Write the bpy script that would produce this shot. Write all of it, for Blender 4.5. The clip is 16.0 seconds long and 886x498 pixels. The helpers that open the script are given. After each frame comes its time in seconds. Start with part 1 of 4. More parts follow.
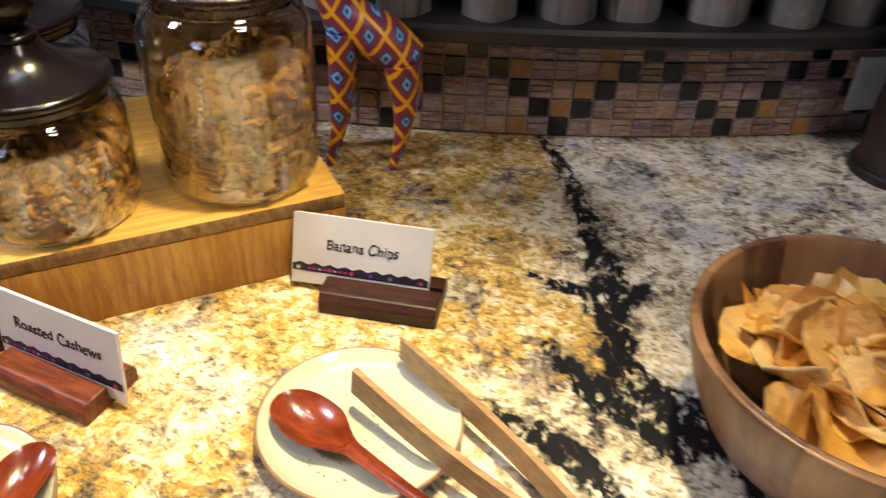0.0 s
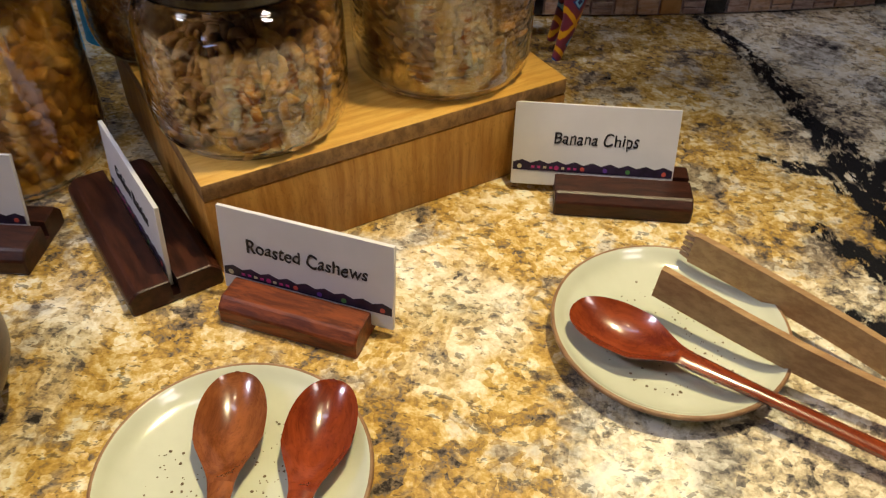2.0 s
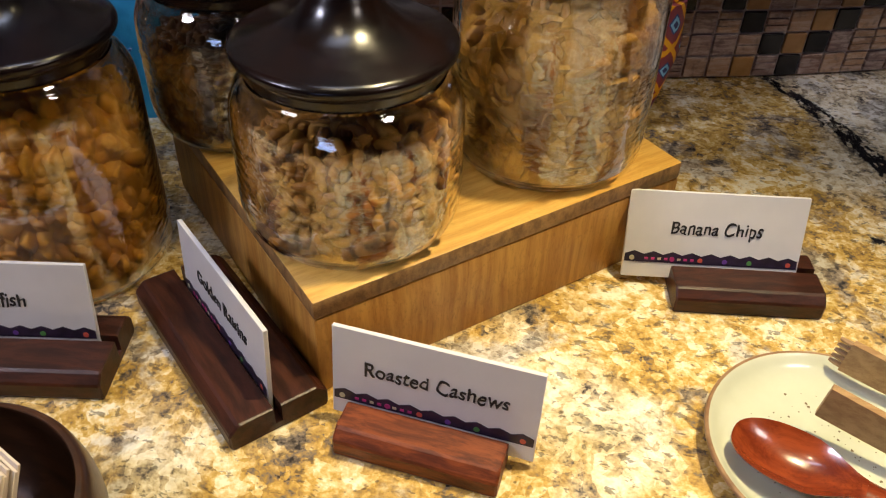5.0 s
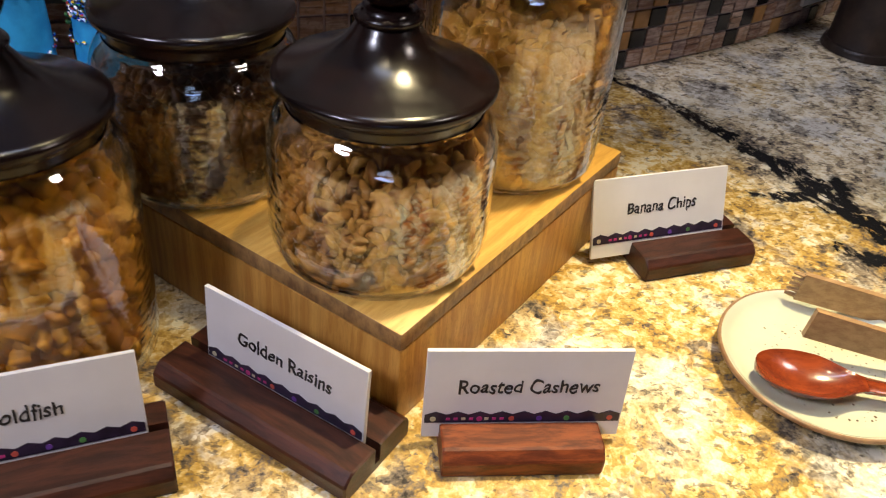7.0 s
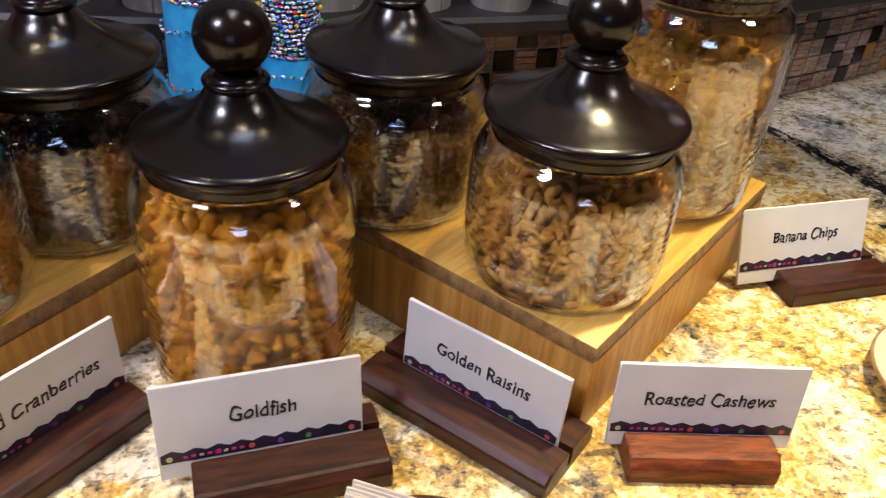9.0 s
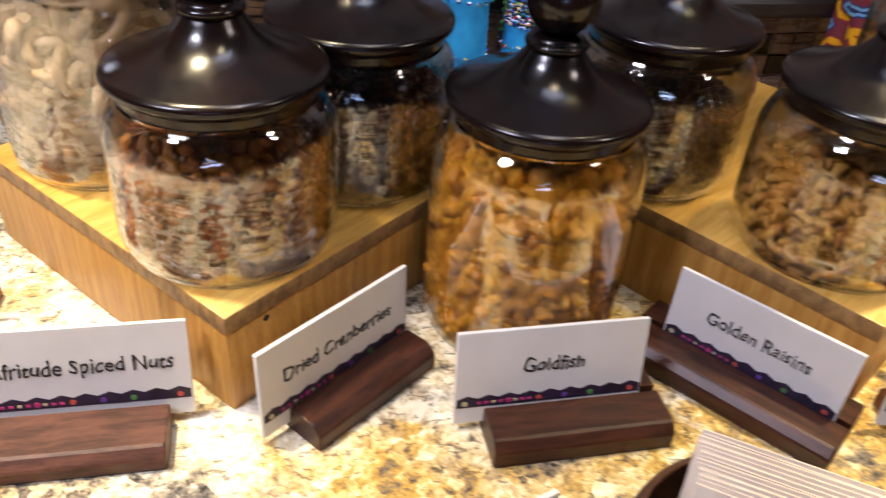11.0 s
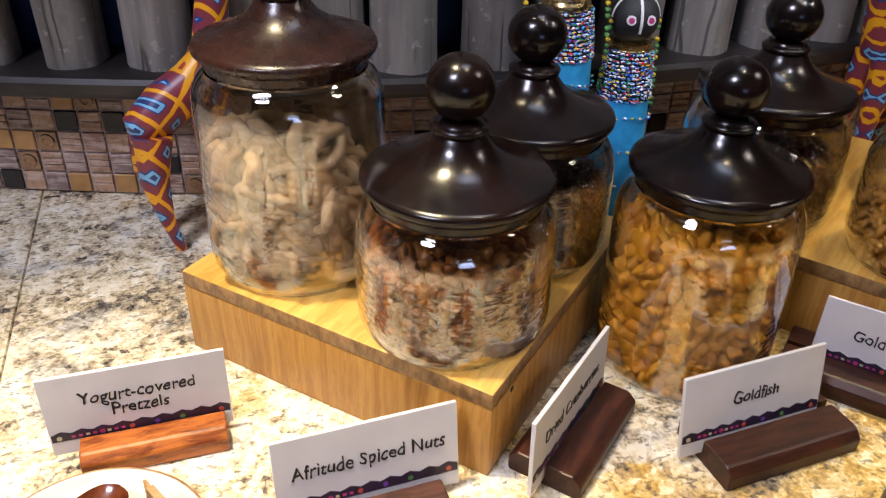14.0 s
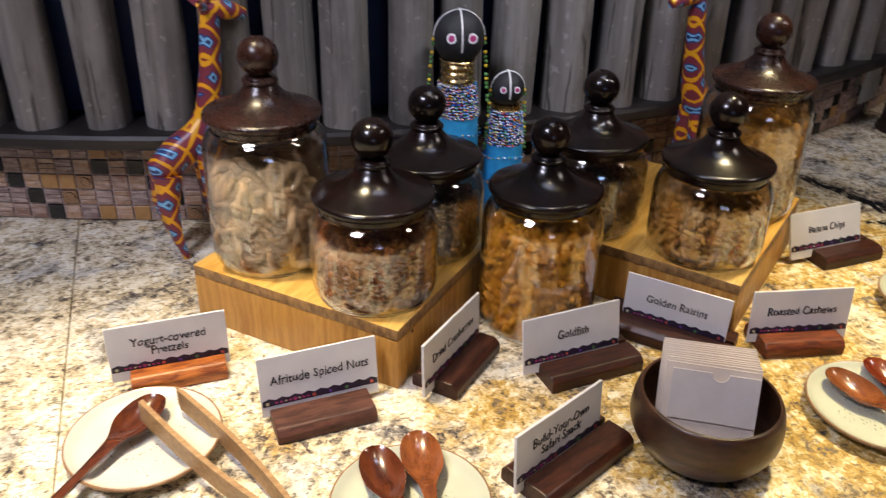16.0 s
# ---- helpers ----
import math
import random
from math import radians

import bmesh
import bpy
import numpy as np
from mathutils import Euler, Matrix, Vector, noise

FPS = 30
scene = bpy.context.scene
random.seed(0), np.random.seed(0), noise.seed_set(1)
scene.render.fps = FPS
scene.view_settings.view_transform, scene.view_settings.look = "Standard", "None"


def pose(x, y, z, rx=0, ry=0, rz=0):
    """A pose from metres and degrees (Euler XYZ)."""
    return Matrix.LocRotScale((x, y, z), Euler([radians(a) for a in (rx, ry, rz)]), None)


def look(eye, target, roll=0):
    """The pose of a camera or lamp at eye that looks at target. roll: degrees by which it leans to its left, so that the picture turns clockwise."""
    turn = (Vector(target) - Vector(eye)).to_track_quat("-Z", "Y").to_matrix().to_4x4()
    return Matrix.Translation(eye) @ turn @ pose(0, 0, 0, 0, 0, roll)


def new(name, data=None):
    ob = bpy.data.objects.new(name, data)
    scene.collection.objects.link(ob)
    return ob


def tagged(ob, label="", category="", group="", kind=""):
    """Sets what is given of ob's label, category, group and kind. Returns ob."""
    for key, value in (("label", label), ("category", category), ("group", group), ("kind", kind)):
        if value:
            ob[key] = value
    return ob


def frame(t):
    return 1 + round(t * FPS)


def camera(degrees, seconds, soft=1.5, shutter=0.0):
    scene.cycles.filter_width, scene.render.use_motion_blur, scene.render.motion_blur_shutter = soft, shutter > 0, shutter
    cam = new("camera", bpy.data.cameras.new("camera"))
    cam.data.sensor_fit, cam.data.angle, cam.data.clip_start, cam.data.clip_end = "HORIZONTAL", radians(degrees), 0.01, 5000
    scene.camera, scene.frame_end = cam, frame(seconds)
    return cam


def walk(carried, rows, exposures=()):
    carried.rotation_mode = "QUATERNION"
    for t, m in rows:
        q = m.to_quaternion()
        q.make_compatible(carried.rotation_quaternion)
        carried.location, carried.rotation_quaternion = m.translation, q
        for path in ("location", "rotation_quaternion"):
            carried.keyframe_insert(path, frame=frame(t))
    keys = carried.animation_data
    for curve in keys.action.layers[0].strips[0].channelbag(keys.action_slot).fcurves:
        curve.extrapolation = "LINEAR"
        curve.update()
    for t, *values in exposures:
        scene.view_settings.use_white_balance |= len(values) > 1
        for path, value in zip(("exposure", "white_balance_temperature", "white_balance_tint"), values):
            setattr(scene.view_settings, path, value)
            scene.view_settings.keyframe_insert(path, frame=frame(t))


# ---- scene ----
cam = camera(57.0, 16.0, soft=1.1, shutter=0.4)
PATH = [
    (0, (0.135, 0.26, 0.419), (-0.184, 1.843, -0.762), 2.4),
    (0.5, (0.08, 0.304, 0.397), (-0.335, 1.834, -0.822), 2.3),
    (1, (0.025, 0.306, 0.376), (-0.399, 1.761, -0.929), 2.1),
    (1.5, (-0.039, 0.262, 0.368), (-0.348, 1.728, -0.958), 0.9),
    (2, (-0.075, 0.267, 0.35), (-0.258, 1.767, -0.96), 0.8),
    (2.5, (-0.087, 0.321, 0.32), (-0.201, 1.798, -1.022), 1.7),
    (3, (-0.096, 0.344, 0.323), (-0.195, 1.798, -1.047), 2.6),
    (3.5, (-0.104, 0.358, 0.344), (-0.204, 1.84, -0.994), 3.4),
    (4, (-0.125, 0.358, 0.342), (-0.245, 1.871, -0.96), 3.4),
    (4.5, (-0.155, 0.34, 0.35), (-0.289, 1.863, -0.939), 2.6),
    (4.7, (-0.162, 0.327, 0.354), (-0.296, 1.858, -0.926), 2.2),
    (6.8, (-0.334, 0.336, 0.343), (0.185, 1.861, -0.844), 6.0),
    (7, (-0.353, 0.329, 0.351), (0.213, 1.841, -0.829), 6.0),
    (7.5, (-0.384, 0.316, 0.369), (0.247, 1.836, -0.768), 6.4),
    (8, (-0.416, 0.314, 0.371), (0.196, 1.865, -0.734), 6.6),
    (8.2, (-0.424, 0.318, 0.367), (0.163, 1.88, -0.737), 6.3),
    (10.3, (-0.519, 0.302, 0.364), (-0.171, 1.882, -0.812), 4.5),
    (10.5, (-0.54, 0.297, 0.363), (-0.179, 1.888, -0.795), 5.2),
    (11, (-0.569, 0.319, 0.35), (-0.276, 1.92, -0.812), 4.8),
    (11.5, (-0.635, 0.365, 0.335), (-0.402, 1.95, -0.863), 3.8),
    (12, (-0.671, 0.376, 0.339), (-0.379, 1.94, -0.873), 3.5),
    (12.5, (-0.73, 0.34, 0.381), (-0.299, 1.917, -0.771), 3.3),
    (13, (-0.768, 0.32, 0.388), (-0.284, 1.918, -0.713), 2.8),
    (13.5, (-0.766, 0.328, 0.397), (-0.267, 1.94, -0.676), 2.2),
    (14, (-0.759, 0.319, 0.395), (-0.246, 1.929, -0.675), 1.7),
    (14.5, (-0.764, 0.235, 0.41), (-0.199, 1.82, -0.671), 1.9),
    (15, (-0.767, 0.15, 0.451), (-0.12, 1.711, -0.62), 1.9),
    (15.5, (-0.784, 0.091, 0.484), (-0.096, 1.665, -0.54), 2.0),
    (16, (-0.793, 0.05, 0.501), (-0.202, 1.697, -0.467), 1.5),
]
STOPS = [(0.0, 0.02), (0.5, -0.03), (1.0, -0.33), (1.5, -0.66), (2.5, -0.78), (3.5, -0.75), (4.5, -0.5), (7.0, -0.08), (8.0, 0.07), (10.5, 0.18), (11.5, 0.01), (12.0, -0.29), (12.5, -0.29), (13.5, -0.17), (14.0, -0.09), (14.5, -0.13), (15.0, -0.38), (16.0, -0.33)]
walk(cam, [(t, look(eye, target, roll)) for t, eye, target, roll in PATH], STOPS)

# ---- world and lights ----
W_ = bpy.data.worlds.new("world")
scene.world = W_
W_.use_nodes = True
W_.node_tree.nodes["Background"].inputs[0].default_value = (0.55, 0.62, 0.85, 1)
W_.node_tree.nodes["Background"].inputs[1].default_value = 0.003


def spot(name, at, to, watts, colour, size, blend=0.8, radius=0.03):
    d = bpy.data.lights.new(name, "SPOT")
    d.energy, d.color, d.spot_size, d.spot_blend, d.shadow_soft_size = watts, colour, radians(size), blend, radius
    o = new(name, d)
    o.matrix_world = look(at, to)
    return o


def area(name, at, to, watts, colour, sx, sy):
    d = bpy.data.lights.new(name, "AREA")
    d.shape, d.size, d.size_y, d.energy, d.color = "ELLIPSE", sx, sy, watts, colour
    o = new(name, d)
    o.matrix_world = look(at, to)
    return o


WARM = (1.0, 0.815, 0.52)
spot("ceiling_spot", (-1.00, 0.81, 1.62), (-0.88, 0.50, 0), 225, WARM, 35, 0.95, 0.04)
# added fill spot that lifts the dark middle of the counter
spot("ceiling_spot", (-0.36, 0.44, 1.62), (-0.34, 0.64, 0), 12, WARM, 46, 0.95, 0.04)
spot("ceiling_spot", (0.13, 0.81, 1.62), (-0.05, 0.43, 0), 202, (1.0, 0.825, 0.465), 35, 0.95, 0.04)
area("window_daylight", (-0.9, -2.42, 0.75), (-0.4, 0.8, 0.1), 3.5, (0.42, 0.56, 1.0), 0.9, 0.3)
# added area fills, no such lamps known: they brighten tiles, poles and back counter
area("ceiling_glow", (0.9, 0.1, 1.66), (0.6, 1.15, 0.30), 13.0, (1.0, 0.88, 0.82), 0.4, 0.4)
# added cool fill spot aimed at the dolls and poles
spot("ceiling_spot", (-0.10, 0.10, 1.62), (-0.40, 1.12, 0.24), 70, (0.88, 0.90, 1.0), 25, 0.8, 0.03)
area("ceiling_glow", (-0.35, 0.70, 1.67), (-0.35, 1.25, 0.45), 3.4, (0.66, 0.74, 1.0), 0.6, 0.12)
area("ceiling_glow", (-1.6, 0.1, 1.66), (-1.1, 1.1, 0.45), 48.0, (0.80, 0.80, 1.0), 0.5, 0.5)


# ---- materials ----
def mat(name, rough=0.5, metal=0.0, spec=0.5, coat=0.0):
    m = bpy.data.materials.new(name)
    m.use_nodes = True
    b = m.node_tree.nodes["Principled BSDF"]
    b.inputs["Roughness"].default_value, b.inputs["Metallic"].default_value = rough, metal
    b.inputs["Specular IOR Level"].default_value, b.inputs["Coat Weight"].default_value = spec, coat
    return m


class Tree:
    """Short ways to lay nodes in a material."""

    def __init__(self, m):
        self.t = m.node_tree
        self.bsdf = self.t.nodes["Principled BSDF"]

    def add(self, kind, **inputs):
        n = self.t.nodes.new(kind)
        for key, value in inputs.items():
            self.put(n.inputs[key.replace("_", " ")], value)
        return n

    def put(self, socket, value):
        if isinstance(value, bpy.types.NodeSocket):
            self.t.links.new(value, socket)
        elif isinstance(value, tuple) and len(value) == 3 and socket.type == "RGBA":
            socket.default_value = (*value, 1)
        else:
            socket.default_value = value

    def coords(self, kind="Object"):
        return self.t.nodes.new("ShaderNodeTexCoord").outputs[kind]

    def math(self, op, a, b=0.0, c=0.0, clamp=False):
        n = self.t.nodes.new("ShaderNodeMath")
        n.operation, n.use_clamp = op, clamp
        for s, v in zip(n.inputs, (a, b, c)):
            self.put(s, v)
        return n.outputs[0]

    def vec(self, op, a, b=(0, 0, 0), scale=None):
        n = self.t.nodes.new("ShaderNodeVectorMath")
        n.operation = op
        self.put(n.inputs[0], a)
        self.put(n.inputs[1], b)
        if scale is not None:
            self.put(n.inputs["Scale"], scale)
        return n.outputs["Value"] if op in ("DOT_PRODUCT", "LENGTH", "DISTANCE") else n.outputs[0]

    def noise(self, v, scale, detail=4.0, rough=0.55, colour=False):
        n = self.add("ShaderNodeTexNoise", Vector=v, Scale=scale, Detail=detail, Roughness=rough)
        return n.outputs["Color" if colour else "Fac"]

    def step(self, v, lo, hi):
        n = self.t.nodes.new("ShaderNodeMapRange")
        n.interpolation_type = "SMOOTHSTEP"
        for key, value in (("Value", v), ("From Min", lo), ("From Max", hi)):
            self.put(n.inputs[key], value)
        return n.outputs[0]

    def mix(self, f, a, b, mode="MIX"):
        n = self.t.nodes.new("ShaderNodeMix")
        n.data_type, n.blend_type = "RGBA", mode
        self.put(n.inputs[0], f)
        self.put(n.inputs[6], a)
        self.put(n.inputs[7], b)
        return n.outputs[2]

    def ramp(self, f, stops, constant=False):
        n = self.t.nodes.new("ShaderNodeValToRGB")
        r = n.color_ramp
        r.interpolation = "CONSTANT" if constant else "LINEAR"
        while len(r.elements) < len(stops):
            r.elements.new(0.5)
        for e, (at, c) in zip(r.elements, stops):
            e.position, e.color = at, (*c, 1)
        self.put(n.inputs[0], f)
        return n.outputs[0]

    def bump(self, h, strength=0.3, dist=0.002):
        n = self.add("ShaderNodeBump", Height=h, Strength=strength, Distance=dist)
        self.put(self.bsdf.inputs["Normal"], n.outputs[0])
        return n

    def scaled(self, v, s):
        return self.vec("MULTIPLY", v, s)

    def colour(self, c):
        self.put(self.bsdf.inputs["Base Color"], c)

    def rough(self, r):
        self.put(self.bsdf.inputs["Roughness"], r)

    def island(self):
        return self.t.nodes.new("ShaderNodeNewGeometry").outputs["Random Per Island"]

    def chance(self):
        return self.t.nodes.new("ShaderNodeObjectInfo").outputs["Random"]


def mottled(name, c1, c2, scale=40, rough=0.5, bump=0.2, bscale=200, dist=0.001, coat=0.0, metal=0.0, stretch=(1, 1, 1)):
    m = mat(name, rough, metal, coat=coat)
    t = Tree(m)
    v = t.scaled(t.coords(), stretch)
    big, fine = t.noise(v, scale, 5), t.noise(v, bscale, 4)
    t.colour(t.mix(t.step(big, 0.3, 0.7), c1, c2))
    t.rough(t.math("ADD", rough - 0.1, t.math("MULTIPLY", fine, 0.2)))
    t.bump(fine, bump, dist)
    return m


def wood(name, dark, light, rough=0.4, along=(1, 12, 12), scale=9, coat=0.0, bump=0.15):
    m = mat(name, rough, coat=coat)
    t = Tree(m)
    v = t.vec("ADD", t.coords(), t.vec("SCALE", t.add("ShaderNodeCombineXYZ", X=t.chance(), Y=t.chance(), Z=t.chance()).outputs[0], scale=3.0))
    warp = t.vec("ADD", t.scaled(v, along), t.vec("SCALE", t.noise(v, 18, 2, colour=True), scale=0.25))
    grain = t.noise(warp, scale, 6, 0.65)
    fine = t.noise(t.scaled(warp, (1, 4, 4)), scale * 4, 3)
    c = t.mix(t.step(grain, 0.32, 0.68), dark, light)
    c = t.mix(t.math("MULTIPLY", t.step(fine, 0.5, 0.75), 0.35), c, tuple(0.45 * k for k in dark))
    t.colour(c)
    t.rough(t.math("ADD", rough - 0.08, t.math("MULTIPLY", fine, 0.2)))
    t.bump(fine, bump, 0.0006)
    return m


def granite():
    m = mat("granite", 0.16, spec=0.5)
    t = Tree(m)
    v = t.coords()
    sep = t.add("ShaderNodeSeparateXYZ", Vector=v)
    x, y = sep.outputs[0], sep.outputs[1]
    drift = t.vec("ADD", v, t.vec("SCALE", t.noise(v, 14, 4, colour=True), scale=0.022))
    slant = drift
    # gold in the middle of the slab, paler beyond the vein and towards the far joint
    gold = t.math("MULTIPLY", t.step(x, -0.85, -0.30), t.math("SUBTRACT", 1.0, t.math("MULTIPLY", t.step(t.math("ADD", x, t.math("MULTIPLY", y, 0.30)), 0.365, 0.43), 0.90)))
    chalk = t.math("MULTIPLY", t.step(x, -0.07, 0.0), t.math("SUBTRACT", 1.0, t.step(t.math("SUBTRACT", y, t.math("MULTIPLY", x, 0.7)), 0.54, 0.60)))
    gold = t.math("MULTIPLY", gold, t.math("SUBTRACT", 1.0, chalk))
    big = t.noise(t.scaled(slant, (1.25, 0.8, 1.0)), 9, 5, 0.6)
    mid = t.noise(slant, 30, 5, 0.7)
    fine = t.noise(t.vec("ADD", slant, (5.3, 2.1, 0)), 95, 4, 0.7)
    crystals = t.add("ShaderNodeTexVoronoi", Vector=t.vec("ADD", slant, t.vec("SCALE", t.noise(v, 120, 3, colour=True), scale=0.006)), Scale=170.0)
    grain = t.add("ShaderNodeSeparateColor", Color=crystals.outputs["Color"]).outputs[0]
    val = t.math("ADD", t.math("ADD", t.math("MULTIPLY", grain, 0.20), t.math("MULTIPLY", t.noise(v, 300, 2, 0.6), 0.35)), t.math("ADD", t.math("MULTIPLY", mid, 0.80), t.math("MULTIPLY", fine, 0.50)))
    val = t.math("SUBTRACT", t.math("ADD", t.math("MULTIPLY", val, 1.5), t.math("MULTIPLY", t.noise(slant, 9, 3, 0.5), 0.7)), 1.21)
    ochre = t.ramp(val, [(0.10, (0.035, 0.028, 0.022)), (0.24, (0.20, 0.15, 0.10)), (0.34, (0.34, 0.205, 0.055)), (0.50, (0.55, 0.345, 0.085)), (0.66, (0.71, 0.54, 0.25)), (0.84, (0.84, 0.77, 0.57))])
    ivory = t.ramp(val, [(0.12, (0.030, 0.026, 0.024)), (0.25, (0.19, 0.16, 0.13)), (0.36, (0.45, 0.36, 0.23)), (0.48, (0.66, 0.56, 0.37)), (0.62, (0.80, 0.73, 0.56)), (0.80, (0.90, 0.86, 0.74))])
    amber = t.step(t.math("ADD", big, t.math("SUBTRACT", t.math("MULTIPLY", gold, 0.26), 0.20)), 0.40, 0.56)
    c = t.mix(amber, ivory, ochre)
    cloud = t.step(t.noise(t.vec("ADD", slant, (3.1, 1.7, 0)), 15, 5, 0.66), 0.515, 0.615)
    c = t.mix(t.math("MULTIPLY", cloud, 0.68), c, t.ramp(val, [(0.2, (0.04, 0.04, 0.045)), (0.45, (0.22, 0.215, 0.21)), (0.7, (0.55, 0.53, 0.49))]))
    fleck = t.step(t.noise(t.scaled(slant, (1.0, 1.7, 1.0)), 120, 3, 0.65), 0.575, 0.635)
    c = t.mix(t.math("MULTIPLY", fleck, 0.64), c, (0.05, 0.042, 0.038))
    # the black vein, a chain of strands with ragged edges
    ragged = t.vec("ADD", v, t.vec("SCALE", t.vec("SUBTRACT", t.noise(v, 30, 6, 0.72, True), (0.5, 0.5, 0.5)), scale=0.036))
    ragged = t.vec("MULTIPLY", ragged, (1, 1, 0))
    # main run, then its branches: places on the slab with a half width at each leg
    runs = [
        [(0.075, 1.052, 0.004), (0.099, 1.015, 0.007), (0.112, 0.977, 0.010), (0.128, 0.940, 0.011), (0.140, 0.905, 0.010), (0.147, 0.872, 0.011), (0.158, 0.840, 0.017),
         (0.170, 0.805, 0.017), (0.166, 0.775, 0.012), (0.176, 0.740, 0.013), (0.180, 0.712, 0.015), (0.206, 0.688, 0.017), (0.235, 0.672, 0.021), (0.275, 0.640, 0.021), (0.34, 0.53, 0)],
        [(0.101, 0.805, 0.003), (0.125, 0.796, 0.008), (0.168, 0.797, 0.013), (0.190, 0.803, 0)],
        [(0.126, 0.722, 0.006), (0.142, 0.704, 0.011), (0.165, 0.685, 0.016), (0.192, 0.668, 0.015), (0.222, 0.645, 0)],
        [(0.091, 0.649, 0.007), (0.129, 0.634, 0.011), (0.160, 0.618, 0.012), (0.185, 0.585, 0)],
        [(-0.062, 0.572, -0.0004), (-0.039, 0.556, -0.0008), (-0.023, 0.529, -0.0010), (-0.001, 0.509, 0)],
    ]
    strands = [(p[0], p[1], q[0], q[1], p[2]) for run in runs for p, q in zip(run, run[1:])]
    near = None
    for ax, ay, bx, by, w in strands:
        ba = Vector((bx - ax, by - ay, 0))
        pa = t.vec("SUBTRACT", ragged, (ax, ay, 0))
        h = t.math("MULTIPLY", t.vec("DOT_PRODUCT", pa, tuple(ba)), 1 / ba.length_squared, clamp=True)
        d = t.math("SUBTRACT", t.vec("LENGTH", t.vec("SUBTRACT", pa, t.vec("SCALE", tuple(ba), scale=h))), w * 0.98)
        near = d if near is None else t.math("MINIMUM", near, d)
    inside = t.math("SUBTRACT", 1.0, t.step(near, -0.001, 0.0025))
    halo = t.math("MULTIPLY", t.math("SUBTRACT", 1.0, t.step(near, 0.0, 0.016)), t.step(t.noise(drift, 85, 5, 0.7), 0.48, 0.60))
    c = t.mix(t.math("MULTIPLY", halo, 0.8), c, (0.07, 0.062, 0.058))
    islands = t.step(t.noise(t.scaled(drift, (1.5, 0.75, 1.0)), 60, 6, 0.72), 0.53, 0.57)
    inside = t.math("MULTIPLY", inside, t.math("SUBTRACT", 1.0, t.math("MULTIPLY", islands, 0.85)))
    c = t.mix(inside, c, (0.012, 0.012, 0.014))
    t.colour(c)
    t.rough(t.math("ADD", 0.10, t.math("MULTIPLY", t.noise(v, 60, 4), 0.22)))
    t.bump(t.noise(v, 90, 3), 0.04, 0.0005)
    return m


GRANITE = granite()
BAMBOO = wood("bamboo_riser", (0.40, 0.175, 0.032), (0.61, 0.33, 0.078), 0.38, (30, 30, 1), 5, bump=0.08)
# same bamboo with the lamplight on the top put into a brighter colour
BAMBOO_TOP_LIT = wood("bamboo_top_lit", (0.60, 0.305, 0.050), (0.76, 0.47, 0.115), 0.36, (2, 26, 2), 6, bump=0.06)
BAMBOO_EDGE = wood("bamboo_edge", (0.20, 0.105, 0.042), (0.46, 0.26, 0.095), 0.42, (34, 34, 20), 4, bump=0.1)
LID = mottled("lid_lacquer", (0.0040, 0.0030, 0.0030), (0.013, 0.0055, 0.0042), 26, 0.21, 0.10, 160, 0.0006, coat=0.0)
LID_RED = mottled("lid_lacquer_worn", (0.012, 0.006, 0.005), (0.040, 0.014, 0.009), 24, 0.27, 0.12, 160, 0.0006, coat=0.0)
BLOCK_DARK = wood("block_dark", (0.020, 0.0055, 0.003), (0.062, 0.0180, 0.0090), 0.36, (3, 18, 18), 10, 0.0)
BLOCK_RED = wood("block_red", (0.070, 0.014, 0.005), (0.22, 0.052, 0.014), 0.40, (4, 22, 22), 10, 0.0)
BLOCK_ORANGE = wood("block_orange", (0.15, 0.032, 0.006), (0.48, 0.15, 0.030), 0.36, (4, 22, 22), 10, 0.1)
BLOCK_BROWN = wood("block_brown", (0.045, 0.017, 0.012), (0.125, 0.050, 0.034), 0.42, (3, 18, 18), 10, 0.0)
for m_ in (BLOCK_DARK, BLOCK_RED, BLOCK_ORANGE, BLOCK_BROWN):
    m_.node_tree.nodes["Principled BSDF"].inputs["Specular IOR Level"].default_value = 0.35
CARD = mottled("card_white", (0.68, 0.66, 0.665), (0.73, 0.71, 0.715), 30, 0.55, 0.05, 400, 0.0003)
INK = mottled("ink", (0.010, 0.009, 0.010), (0.016, 0.014, 0.016), 60, 0.5, 0, 100)
BAND = mottled("band_ink", (0.016, 0.010, 0.022), (0.035, 0.020, 0.050), 150, 0.45, 0, 100)
GLAZE = mottled("plate_glaze", (0.54, 0.56, 0.43), (0.61, 0.63, 0.50), 18, 0.16, 0.03, 60, 0.0005, coat=0.3)
GLAZE_WHITE = mottled("plate_glaze_pale", (0.66, 0.64, 0.55), (0.72, 0.70, 0.62), 18, 0.18, 0.03, 60, 0.0005, coat=0.3)
RIM = mottled("plate_rim", (0.20, 0.10, 0.045), (0.34, 0.20, 0.10), 70, 0.4, 0.2, 200, 0.0005)
SPECK = mottled("glaze_speck", (0.10, 0.065, 0.03), (0.16, 0.11, 0.05), 100, 0.4, 0, 100)
SPOON_RED = wood("spoon_red", (0.13, 0.018, 0.006), (0.30, 0.055, 0.014), 0.20, (10, 2, 10), 9, 0.6, 0.04)
SPOON_DARK = wood("spoon_dark", (0.050, 0.011, 0.005), (0.145, 0.038, 0.014), 0.20, (10, 2, 10), 9, 0.6, 0.04)
SPOON_BROWN = wood("spoon_brown", (0.13, 0.034, 0.010), (0.30, 0.095, 0.028), 0.20, (10, 2, 10), 9, 0.6, 0.04)
TONG = wood("tong_bamboo", (0.30, 0.165, 0.070), (0.44, 0.27, 0.125), 0.45, (2, 30, 30), 7)
